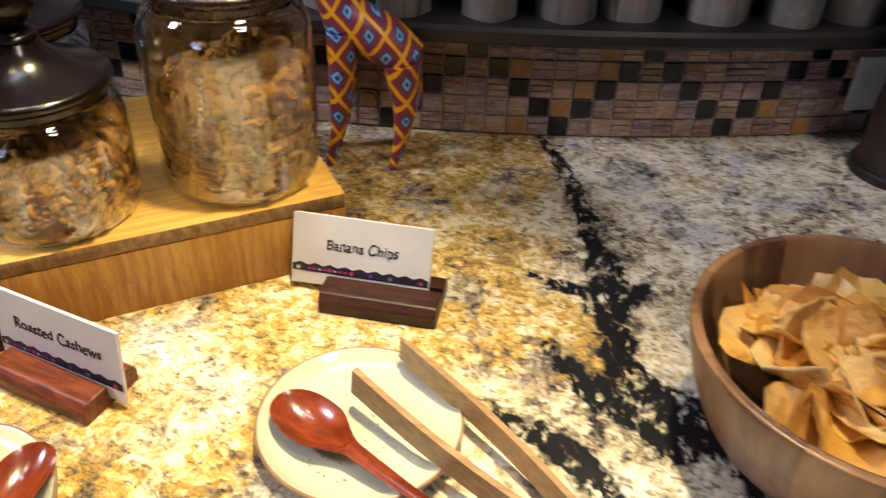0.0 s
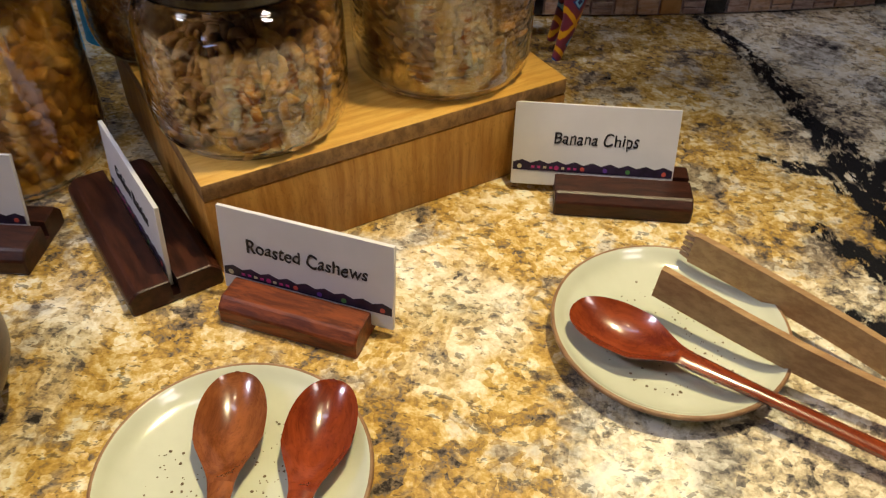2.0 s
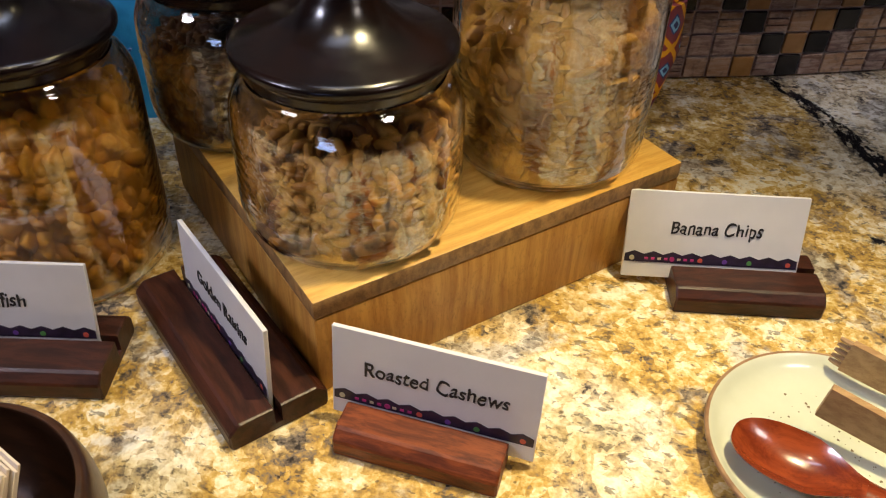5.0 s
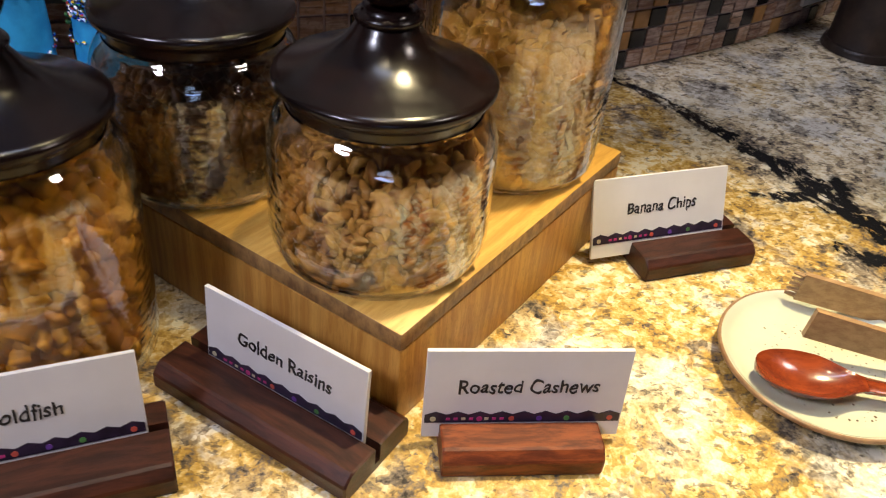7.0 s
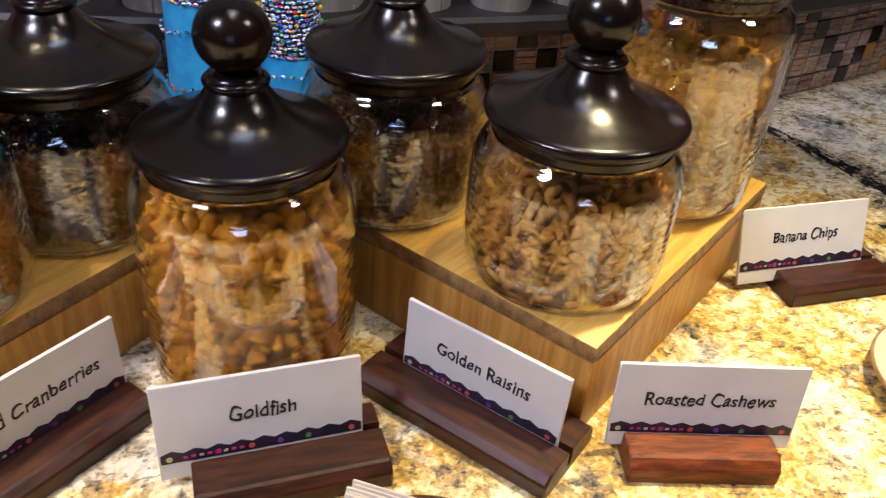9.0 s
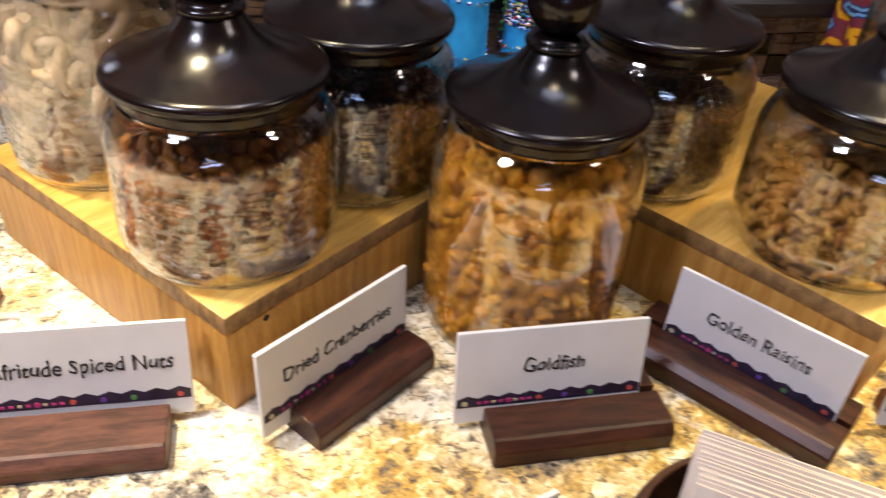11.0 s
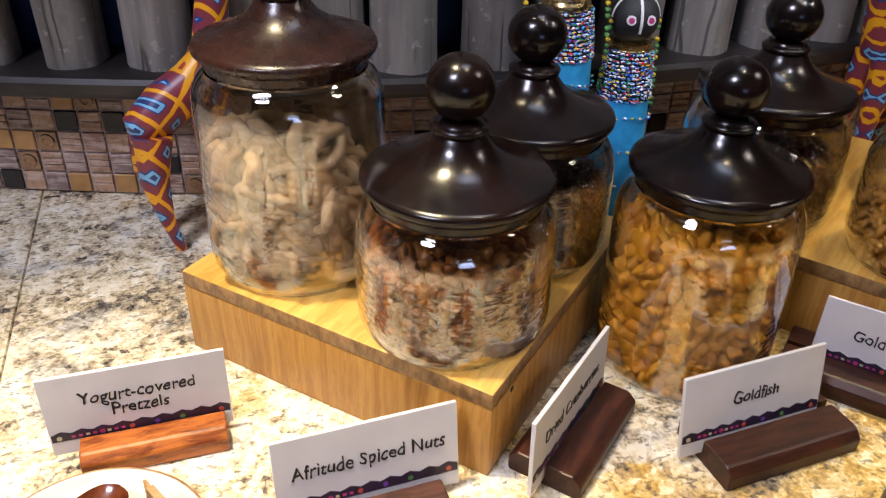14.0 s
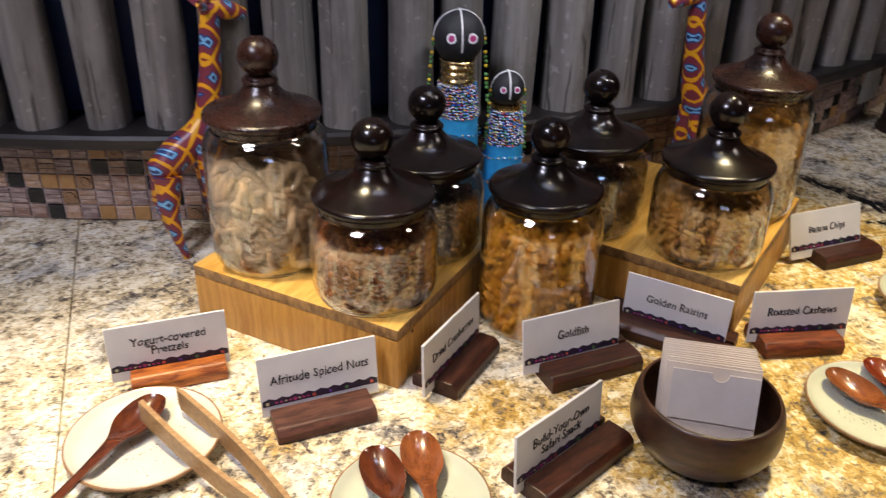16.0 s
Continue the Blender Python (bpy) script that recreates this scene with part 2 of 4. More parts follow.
FLAP = mottled("bag_flap", (0.54, 0.475, 0.44), (0.62, 0.555, 0.52), 22, 0.6, 0.2, 120, 0.001)
BOWL = wood("bowl_wood", (0.024, 0.010, 0.006), (0.075, 0.031, 0.015), 0.34, (3, 3, 14), 8, 0.2)
PAPER = mottled("bag_paper", (0.60, 0.50, 0.42), (0.72, 0.62, 0.53), 22, 0.7, 0.25, 120, 0.001)
LEDGE = mottled("ledge_paint", (0.009, 0.007, 0.007), (0.020, 0.016, 0.016), 20, 0.42, 0.25, 90, 0.001)
NAVY = mottled("navy_panel", (0.016, 0.028, 0.085), (0.026, 0.046, 0.130), 8, 0.6, 0.15, 90, 0.001)
GROUT = mottled("grout", (0.40, 0.31, 0.30), (0.50, 0.41, 0.40), 40, 0.85, 0.4, 300, 0.0008)
# colours of the unseen room, kept dark to deepen reflections in lids and glass
PLASTER = mottled("plaster", (0.075, 0.060, 0.050), (0.095, 0.078, 0.065), 4, 0.85, 0.3, 60, 0.002)
CEILING = mottled("ceiling_paint", (0.045, 0.037, 0.030), (0.06, 0.05, 0.042), 4, 0.9, 0.2, 60, 0.002)
FLOOR = mottled("floor_stone", (0.10, 0.075, 0.055), (0.15, 0.115, 0.09), 5, 0.6, 0.2, 60, 0.002)
PLASTIC = mottled("outlet_plastic", (0.72, 0.72, 0.70), (0.76, 0.76, 0.74), 10, 0.4, 0.02, 100)
URN = mottled("urn_bronze", (0.014, 0.009, 0.007), (0.040, 0.024, 0.017), 30, 0.42, 0.6, 55, 0.004)


def weathered():
    """Grey, sun-bleached wood with soft streaks, stains and a few long cracks."""
    m = mat("weathered_pole", 0.7)
    t = Tree(m)
    r = t.chance()
    v = t.vec("ADD", t.coords(), t.vec("SCALE", t.add("ShaderNodeCombineXYZ", X=r, Y=r, Z=r).outputs[0], scale=4.0))
    streak = t.noise(t.scaled(v, (70, 70, 5)), 1.0, 4, 0.6)
    stain = t.noise(t.scaled(v, (1, 1, 0.5)), 16, 5, 0.65)
    c = t.mix(t.step(streak, 0.3, 0.72), (0.135, 0.122, 0.112), (0.235, 0.218, 0.205))
    c = t.mix(t.math("MULTIPLY", t.step(stain, 0.50, 0.72), 0.65), c, (0.085, 0.075, 0.068))
    c = t.mix(t.math("MULTIPLY", t.step(t.noise(v, 90, 3), 0.62, 0.70), 0.5), c, (0.36, 0.34, 0.32))
    wander = t.vec("ADD", t.scaled(v, (30, 30, 1.6)), t.vec("SCALE", t.noise(v, 12, 2, colour=True), scale=0.25))
    cell = t.add("ShaderNodeTexVoronoi", Vector=wander, Scale=1.0)
    cell.feature = "DISTANCE_TO_EDGE"
    crack = t.math("MULTIPLY", t.math("SUBTRACT", 1.0, t.step(cell.outputs["Distance"], 0.008, 0.03)), t.step(t.noise(v, 9, 2), 0.47, 0.55))
    c = t.mix(t.math("MULTIPLY", crack, 0.75), c, (0.03, 0.025, 0.022))
    tone = t.math("ADD", 0.75, t.math("MULTIPLY", r, 0.4))
    t.colour(t.vec("SCALE", c, scale=tone))
    t.bump(t.math("SUBTRACT", t.math("MULTIPLY", streak, 0.5), crack), 0.5, 0.0015)
    return m


LOG = weathered()


def glass():
    m = mat("jar_glass", 0.0, spec=0.5, coat=1.0)
    t = Tree(m)
    b = t.bsdf
    b.inputs["Transmission Weight"].default_value, b.inputs["IOR"].default_value = 1.0, 1.52
    # tint set low to dim the contents, in place of shade inside the jar
    b.inputs["Base Color"].default_value = (0.74, 0.70, 0.61, 1)
    b.inputs["Coat IOR"].default_value, b.inputs["Coat Roughness"].default_value = 2.08, 0.01
    z = t.add("ShaderNodeSeparateXYZ", Vector=t.coords()).outputs[2]
    calm = t.math("SUBTRACT", 1.0, t.math("MULTIPLY", t.step(z, 0.062, 0.090), 0.6))
    ridges = t.noise(t.scaled(t.coords(), (1, 1, 2.2)), 125, 0)
    swell = t.noise(t.coords(), 24, 1)
    soft = t.math("ADD", t.math("MULTIPLY", ridges, 1.5), t.math("MULTIPLY", swell, 1.2))
    t.bump(t.math("MULTIPLY", soft, calm), 0.14, 0.0015)
    n = t.add("ShaderNodeBump", Height=t.math("MULTIPLY", soft, calm), Strength=0.22, Distance=0.0015)
    t.put(b.inputs["Coat Normal"], n.outputs[0])
    return m


GLASS = glass()


def pieces_mat(name, cols, rough=0.45, scale=90, sheen=0.0):
    m = mat(name, rough, coat=sheen)
    t = Tree(m)
    n = len(cols)
    c = t.ramp(t.island(), [(i / n, k) for i, k in enumerate(cols)])
    v = t.coords()
    f = t.noise(v, scale, 4)
    t.colour(t.mix(t.step(f, 0.35, 0.75), c, t.mix(0.5, c, (0.9, 0.75, 0.5), "MULTIPLY")))
    t.bump(t.noise(v, scale * 4, 3), 0.35, 0.0006)
    return m


CASHEW = pieces_mat("cashew", [(0.34, 0.155, 0.018), (0.42, 0.205, 0.028), (0.24, 0.095, 0.010), (0.46, 0.245, 0.042)], 0.5)
CRACKER = pieces_mat("cracker", [(0.49, 0.210, 0.004), (0.57, 0.260, 0.008), (0.38, 0.145, 0.003), (0.61, 0.290, 0.012)], 0.55)
# raisins and cranberries carry the jar's inner shade in their darkened base colours
RAISIN_SHADED = pieces_mat("raisin_shaded", [(0.0536, 0.0175, 0.0017), (0.0829, 0.0322, 0.0034), (0.0292, 0.0088, 0.0015)], 0.28, 140, 0.2)
CRANBERRY_SHADED = pieces_mat("cranberry_shaded", [(0.030, 0.0045, 0.0025), (0.050, 0.0095, 0.0035), (0.016, 0.0035, 0.0021)], 0.3, 140, 0.2)
SPICED = pieces_mat("spiced_nut", [(0.150, 0.045, 0.0060), (0.250, 0.085, 0.012), (0.055, 0.014, 0.003), (0.320, 0.140, 0.024), (0.170, 0.052, 0.007)], 0.4, 100)
PRETZEL = pieces_mat("yogurt_pretzel", [(0.44, 0.315, 0.185), (0.50, 0.37, 0.225), (0.36, 0.235, 0.12), (0.29, 0.175, 0.08)], 0.6)
BANANA = pieces_mat("banana_chip", [(0.46, 0.230, 0.022), (0.54, 0.290, 0.038), (0.35, 0.160, 0.014)], 0.5)


def fried():
    """Fried dough: golden, blistered, browner in patches."""
    m = mat("pita_chip", 0.38)
    t = Tree(m)
    v = t.coords()
    c = t.ramp(t.chance(), [(0.0, (0.80, 0.50, 0.13)), (0.25, (0.72, 0.37, 0.06)), (0.5, (0.86, 0.63, 0.26)), (0.75, (0.66, 0.29, 0.04))])
    patch = t.noise(v, 70, 4, 0.6)
    c = t.mix(t.math("MULTIPLY", t.step(patch, 0.48, 0.70), 0.7), c, (0.42, 0.15, 0.02))
    t.colour(t.mix(t.math("MULTIPLY", t.step(t.noise(v, 45, 3), 0.56, 0.74), 0.6), c, (0.90, 0.74, 0.42)))
    t.bump(t.math("ADD", t.noise(v, 160, 3), t.math("MULTIPLY", patch, 1.5)), 0.7, 0.002)
    return m


CHIP = fried()


def giraffe_paint():
    m = mat("giraffe_paint", 0.38)
    t = Tree(m)
    sep = t.add("ShaderNodeSeparateXYZ", Vector=t.vec("ADD", t.coords(), t.vec("SCALE", t.noise(t.coords(), 30, 2, colour=True), scale=0.007)))
    k = 25.0
    px = t.math("MULTIPLY", t.math("ADD", sep.outputs[0], t.math("MULTIPLY", sep.outputs[1], 0.6)), k * 1.25)
    pz = t.math("MULTIPLY", sep.outputs[2], k)
    a, b = t.math("ADD", px, pz), t.math("SUBTRACT", px, pz)

    def edge(q):
        return t.math("ABSOLUTE", t.math("SUBTRACT", t.math("FRACT", q), 0.5))

    d = t.math("MAXIMUM", edge(a), edge(b))
    c = t.ramp(d, [(0.0, (0.02, 0.04, 0.16)), (0.075, (0.20, 0.48, 0.72)), (0.155, (0.02, 0.05, 0.20)), (0.20, (0.21, 0.035, 0.055)), (0.40, (0.42, 0.05, 0.02)), (0.425, (0.82, 0.40, 0.015))], True)
    t.colour(c)
    t.bump(t.noise(t.coords(), 160, 3), 0.2, 0.0005)
    return m


GIRAFFE = giraffe_paint()


def beads_mat(name):
    m = mat(name, 0.22)
    t = Tree(m)
    cols = [(0.78, 0.80, 0.85), (0.02, 0.06, 0.42), (0.40, 0.58, 0.90), (0.62, 0.04, 0.04), (0.06, 0.30, 0.75), (0.012, 0.012, 0.02), (0.75, 0.50, 0.04), (0.02, 0.06, 0.42), (0.80, 0.80, 0.82), (0.04, 0.32, 0.08)]
    t.colour(t.ramp(t.island(), [(i / len(cols), c) for i, c in enumerate(cols)], True))
    return m


BEADS = beads_mat("glass_beads")
SKIRT = mottled("blue_cloth", (0.015, 0.25, 0.55), (0.03, 0.36, 0.70), 60, 0.6, 0.4, 500, 0.0008)
BLACK = mottled("black_cloth", (0.010, 0.010, 0.012), (0.020, 0.020, 0.024), 60, 0.6, 0.4, 500, 0.0008)
BRASS = mottled("brass_wire", (0.60, 0.42, 0.18), (0.70, 0.52, 0.25), 60, 0.25, 0.1, 300, 0.0004, metal=1.0)
WHITE = mottled("white_bead", (0.75, 0.75, 0.75), (0.8, 0.8, 0.8), 60, 0.3, 0, 100)
DOTS = {k: mottled("dot_" + k, c, tuple(0.85 * v for v in c), 60, 0.5, 0, 100) for k, c in
        dict(pink=(0.55, 0.05, 0.22), red=(0.60, 0.10, 0.07), green=(0.10, 0.28, 0.08), cream=(0.6, 0.55, 0.35), violet=(0.16, 0.06, 0.35), yellow=(0.75, 0.52, 0.04)).items()}


def tile_mat(name, cols, rough):
    m = mat(name, rough)
    t = Tree(m)
    r = t.chance()
    c = t.ramp(r, [(i / len(cols), k) for i, k in enumerate(cols)], True)
    v = t.vec("ADD", t.coords(), t.vec("SCALE", t.add("ShaderNodeCombineXYZ", X=r, Y=r, Z=r).outputs[0], scale=7.0))
    n = t.noise(t.scaled(v, (40, 40, 220)), 1.0, 5, 0.65)
    t.colour(t.mix(t.math("MULTIPLY", t.step(t.noise(v, 160, 4), 0.5, 0.7), 0.5), t.mix(t.math("MULTIPLY", t.step(n, 0.40, 0.62), 0.55), c, (0.62, 0.50, 0.43)), (0.10, 0.06, 0.05)))
    t.rough(t.math("ADD", rough - 0.08, t.math("MULTIPLY", t.noise(v, 120, 3), 0.25)))
    t.bump(n, 0.35, 0.0012)
    return m


TILE = tile_mat("stone_tile", [(0.24, 0.125, 0.085), (0.37, 0.235, 0.16), (0.28, 0.18, 0.155), (0.44, 0.27, 0.16), (0.21, 0.135, 0.125), (0.33, 0.19, 0.11)], 0.45)
TILE_BLACK = mottled("black_tile", (0.008, 0.007, 0.008), (0.020, 0.016, 0.015), 40, 0.22, 0.1, 120, 0.0005)
TILE_GOLD = mottled("gold_tile", (0.34, 0.17, 0.05), (0.46, 0.26, 0.10), 50, 0.32, 0.15, 120, 0.0005)


# ---- ways to build ----
def mesh_of(bm, name, *mats, smooth=True, crease=38):
    me = bpy.data.meshes.new(name)
    bmesh.ops.recalc_face_normals(bm, faces=bm.faces)
    bm.to_mesh(me)
    bm.free()
    for m in mats:
        me.materials.append(m)
    if smooth:
        me.shade_smooth()
        me.set_sharp_from_angle(angle=radians(crease))
    return me


def part(name, bm, material, parent=None, label="", m=None, smooth=True, crease=38):
    mats = material if isinstance(material, tuple) else (material,)
    o = new(name, mesh_of(bm, name, *mats, smooth=smooth, crease=crease))
    if parent is not None:
        o.parent = parent
    if m is not None:
        o.matrix_basis = m
    return tagged(o, label) if label else o


def thing(name, label, category, group="", m=None):
    o = new(name)
    o.empty_display_size = 0.02
    if m is not None:
        o.matrix_basis = m
    return tagged(o, label, category, group)


def box(x0, x1, y0, y1, z0, z1, bevel=0.0, segments=2, bm=None):
    own = bm or bmesh.new()
    made = bmesh.ops.create_cube(own, size=1.0)["verts"]
    for v in made:
        v.co = Vector(((x0 + x1) / 2 + v.co.x * (x1 - x0), (y0 + y1) / 2 + v.co.y * (y1 - y0), (z0 + z1) / 2 + v.co.z * (z1 - z0)))
    if bevel:
        edges = list({e for v in made for e in v.link_edges})
        bmesh.ops.bevel(own, geom=edges, offset=bevel, segments=segments, profile=0.5, affect="EDGES")
    return own


def lathe(profile, n=48, bm=None, closed=False):
    """Turns a profile of (radius, z) round the z axis."""
    own = bm or bmesh.new()
    rings = []
    for r, z in profile:
        if r < 1e-6:
            rings.append([own.verts.new((0, 0, z))])
        else:
            rings.append([own.verts.new((r * math.cos(2 * math.pi * i / n), r * math.sin(2 * math.pi * i / n), z)) for i in range(n)])
    pairs = list(zip(rings, rings[1:]))
    if closed:
        pairs.append((rings[-1], rings[0]))
    for a, b in pairs:
        for i in range(n):
            j = (i + 1) % n
            if len(a) == 1 and len(b) == 1:
                continue
            if len(a) == 1:
                own.faces.new((a[0], b[j], b[i]))
            elif len(b) == 1:
                own.faces.new((a[i], a[j], b[0]))
            else:
                own.faces.new((a[i], a[j], b[j], b[i]))
    return own


def smooth_profile(points, k=4):
    """A rounder profile through the points."""
    out = []
    for i in range(len(points) - 1):
        p0, p1, p2, p3 = (Vector(points[min(max(j, 0), len(points) - 1)]) for j in (i - 1, i, i + 1, i + 2))
        for s in range(k):
            u = s / k
            q = 0.5 * ((2 * p1) + (p2 - p0) * u + (2 * p0 - 5 * p1 + 4 * p2 - p3) * u * u + (3 * p1 - p0 - 3 * p2 + p3) * u ** 3)
            out.append((max(q.x, 0.0), q.y))
    out.append(tuple(points[-1]))
    return out


def tube(path, radii, n=10, bm=None, flat=1.0):
    """A tube through points, with a radius at each."""
    own = bm or bmesh.new()
    pts = [Vector(p) for p in path]
    rings, side = [], None
    for i, p in enumerate(pts):
        ahead = (pts[min(i + 1, len(pts) - 1)] - pts[max(i - 1, 0)]).normalized()
        side = ahead.orthogonal().normalized() if side is None else (side - ahead * side.dot(ahead)).normalized()
        up = ahead.cross(side)
        rings.append([own.verts.new(p + radii[i] * (math.cos(2 * math.pi * k / n) * side + flat * math.sin(2 * math.pi * k / n) * up)) for k in range(n)])
    for a, b in zip(rings, rings[1:]):
        for k in range(n):
            own.faces.new((a[k], a[(k + 1) % n], b[(k + 1) % n], b[k]))
    own.faces.new(rings[0][::-1])
    own.faces.new(rings[-1])
    return own


# ---- the setting ----
def slab(name, x0, x1, y0, y1, z0, z1, material, label="", bevel=0.0):
    return tagged(part(name, box(x0, x1, y0, y1, z0, z1, bevel), material, smooth=bevel > 0), label, kind="structure")


# The wall behind the counter is a wide convex curve: its centre, the radius of its face, and places along it.
ROUND, FACE = Vector((-0.3112, 2.8338)), 1.8226


def on_curve(along, radius):
    """The place at a way along the wall's face, at a radius, and the turn of the wall there in degrees."""
    a = along / FACE
    return ROUND.x + radius * math.sin(a), ROUND.y - radius * math.cos(a), math.degrees(a)


def curved(name, section, material, label="", n=120, reach=1.16, smooth=True):
    """A section of (radius, z) swept along the curve of the wall."""
    bm, rows = bmesh.new(), []
    for i in range(n + 1):
        a = -reach + 2 * reach * i / n
        rows.append([bm.verts.new((ROUND.x + r * math.sin(a), ROUND.y - r * math.cos(a), z)) for r, z in section])
    for p, q in zip(rows, rows[1:]):
        for k in range(len(section)):
            j = (k + 1) % len(section)
            bm.faces.new((p[k], p[j], q[j], q[k]))
    bm.faces.new(rows[0][::-1])
    bm.faces.new(rows[-1])
    return tagged(part(name, bm, material, smooth=smooth, crease=25), label, kind="structure")


slab("worktop", -0.9235, 1.9, 0.0, 2.12, -0.03, 0, GRANITE, "gold, cream and black polished granite worktop", 0.002)
slab("worktop_return", -2.4, -0.9243, 0.0, 2.12, -0.03, 0, GRANITE, "cream granite worktop beyond the joint", 0.002)
slab("counter_base", -2.4, 1.9, 0.06, 2.12, -0.92, -0.03, PLASTER, "plain counter front under the worktop")
# unseen room shell, added to close off the light around the counter
slab("floor", -3.0, 3.0, -2.6, 2.2, -1.0, -0.92, FLOOR)
slab("ceiling", -3.0, 3.0, -2.6, 2.2, 1.70, 1.78, CEILING)
slab("wall_south", -3.0, 3.0, -2.6, -2.5, -0.92, 1.70, PLASTER)
slab("wall_west", -3.1, -3.0, -2.6, 2.2, -0.92, 1.70, PLASTER)
slab("wall_east", 3.0, 3.1, -2.6, 2.2, -0.92, 1.70, PLASTER)
slab("wall_back", -3.0, 3.0, 2.12, 2.2, -0.92, 1.70, PLASTER)
curved("wall_north", [(1.74, 0.10), (1.786, 0.10), (1.786, 1.698), (1.74, 1.698)], NAVY, "dark navy panel behind weathered poles")
backsplash = curved("backsplash", [(1.74, 0.001), (FACE, 0.001), (FACE, 0.1175), (1.74, 0.1175)], GROUT, "curved mosaic splashback of brown, gold and black stone tiles")
curved("ledge", [(1.76, 0.118), (1.866, 0.118), (1.8715, 0.1195), (1.874, 0.124), (1.874, 0.133), (1.8715, 0.1375), (1.866, 0.139), (1.76, 0.139)], LEDGE, "dark painted wooden ledge")


# ---- weathered poles on the ledge ----
def pole(x, y, r, h, seed):
    rnd = random.Random(seed)
    bm, n, rows = bmesh.new(), 20, 9
    lean, ph = rnd.uniform(-0.02, 0.02), rnd.uniform(0, 6)
    rings = []
    for i in range(rows):
        z = h * i / (rows - 1)
        ring = []
        for k in range(n):
            a = 2 * math.pi * k / n
            rr = r * (1 + 0.06 * math.sin(2 * a + ph + z * 6) + 0.04 * math.sin(5 * a - ph + z * 3)) * (1 - 0.12 * i / rows)
            ring.append(bm.verts.new((lean * z + rr * math.cos(a), rr * math.sin(a), z )))
        rings.append(ring)
    for a, b in zip(rings, rings[1:]):
        for k in range(n):
            bm.faces.new((a[k], a[(k + 1) % n], b[(k + 1) % n], b[k]))
    bm.faces.new(rings[0][::-1])
    bm.faces.new(rings[-1])
    o = part("wooden_pole", bm, LOG, m=pose(x, y, 0.1390))
    return tagged(o, "weathered grey round wooden pole standing on the dark ledge", "pole", "poles along the ledge")


rp = random.Random(5)
for i in range(32):
    px, py, _ = on_curve(-1.147 + 0.0735 * i + rp.uniform(-0.006, 0.006), 1.8345 + rp.uniform(-0.008, 0.003))
    pole(px, py, rp.uniform(0.0275, 0.0325), 0.9, i)


# ---- bamboo risers ----
def riser(x, y, angle, w, d, h):
    o = thing("bamboo_riser", "pale bamboo display riser block standing on the granite", "riser", "bamboo risers", pose(x, y, 0, 0, 0, angle))
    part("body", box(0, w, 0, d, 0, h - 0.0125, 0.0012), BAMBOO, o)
    part("top_panel", box(0, w, 0, d, h - 0.0122, h, 0.0015), (BAMBOO_TOP_LIT, BAMBOO_EDGE), o)
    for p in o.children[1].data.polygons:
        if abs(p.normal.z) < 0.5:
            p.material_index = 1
    return o


riser(-0.260, 0.624, 37.4, 0.262, 0.235, 0.068)
second = riser(-0.620, 0.650, 43.4, 0.240, 0.248, 0.068)
part("knot", lathe([(0, -0.0006), (0.0016, -0.0006), (0.0022, 0.0), (0.0, 0.0002)], 12), INK, second, "small dark knot in the bamboo", pose(0.027, -0.0004, 0.0525, 90))


# ---- jars ----
def jar_shape(tall):
    up = 0.054 if tall else 0.0
    outer = [(0.050, 0.0), (0.0555, 0.0015), (0.060, 0.008), (0.0625, 0.020), (0.0625, 0.042 + up), (0.0624, 0.066 + up), (0.0611, 0.0775 + up), (0.0574, 0.0862 + up), (0.0538, 0.0906 + up), (0.0524, 0.0925 + up)]
    inner = [(r - 0.0032, max(z, 0.0055)) for r, z in outer]
    return smooth_profile(outer, 3), smooth_profile(inner, 3)


def lump(r, squash, rnd):
    """One bumpy lump."""
    bm = bmesh.new()
    bmesh.ops.create_icosphere(bm, subdivisions=2, radius=r)
    ph = [rnd.uniform(0, 6) for _ in range(3)]
    for v in bm.verts:
        q = v.co / r
        v.co *= 1 + 0.20 * math.sin(3.4 * q.x + ph[0]) * math.sin(3.1 * q.y + ph[1]) + 0.14 * math.sin(6 * q.z + 3 * q.x + ph[2])
        v.co = Vector((v.co.x * squash[0], v.co.y * squash[1], v.co.z * squash[2]))
    return bm


def crescent(r, rnd):
    k = [(-2.0 + 0.44 * i) for i in range(10)]
    path = [(r * math.cos(a), r * math.sin(a), 0) for a in k]
    return tube(path, [r * q for q in (0.12, 0.33, 0.44, 0.50, 0.52, 0.50, 0.47, 0.42, 0.32, 0.12)], 9)


def fish(r, rnd):
    bm = bmesh.new()
    bmesh.ops.create_icosphere(bm, subdivisions=2, radius=1.0)
    for v in bm.verts:
        x, y, z = v.co
        if x > 0.30:
            k = (x - 0.30) / 0.70
            pinch = 1 - 0.45 * math.sin(math.pi * min(k * 1.4, 1.0))
            y, z, x = y * (pinch + 2.2 * k * k), z * (1 - 0.25 * k), x + 0.42 * k - 0.25 * k * (1 - abs(y))
        v.co = Vector((x * 1.05, y * 0.70, z * 0.60)) * r
    return bm


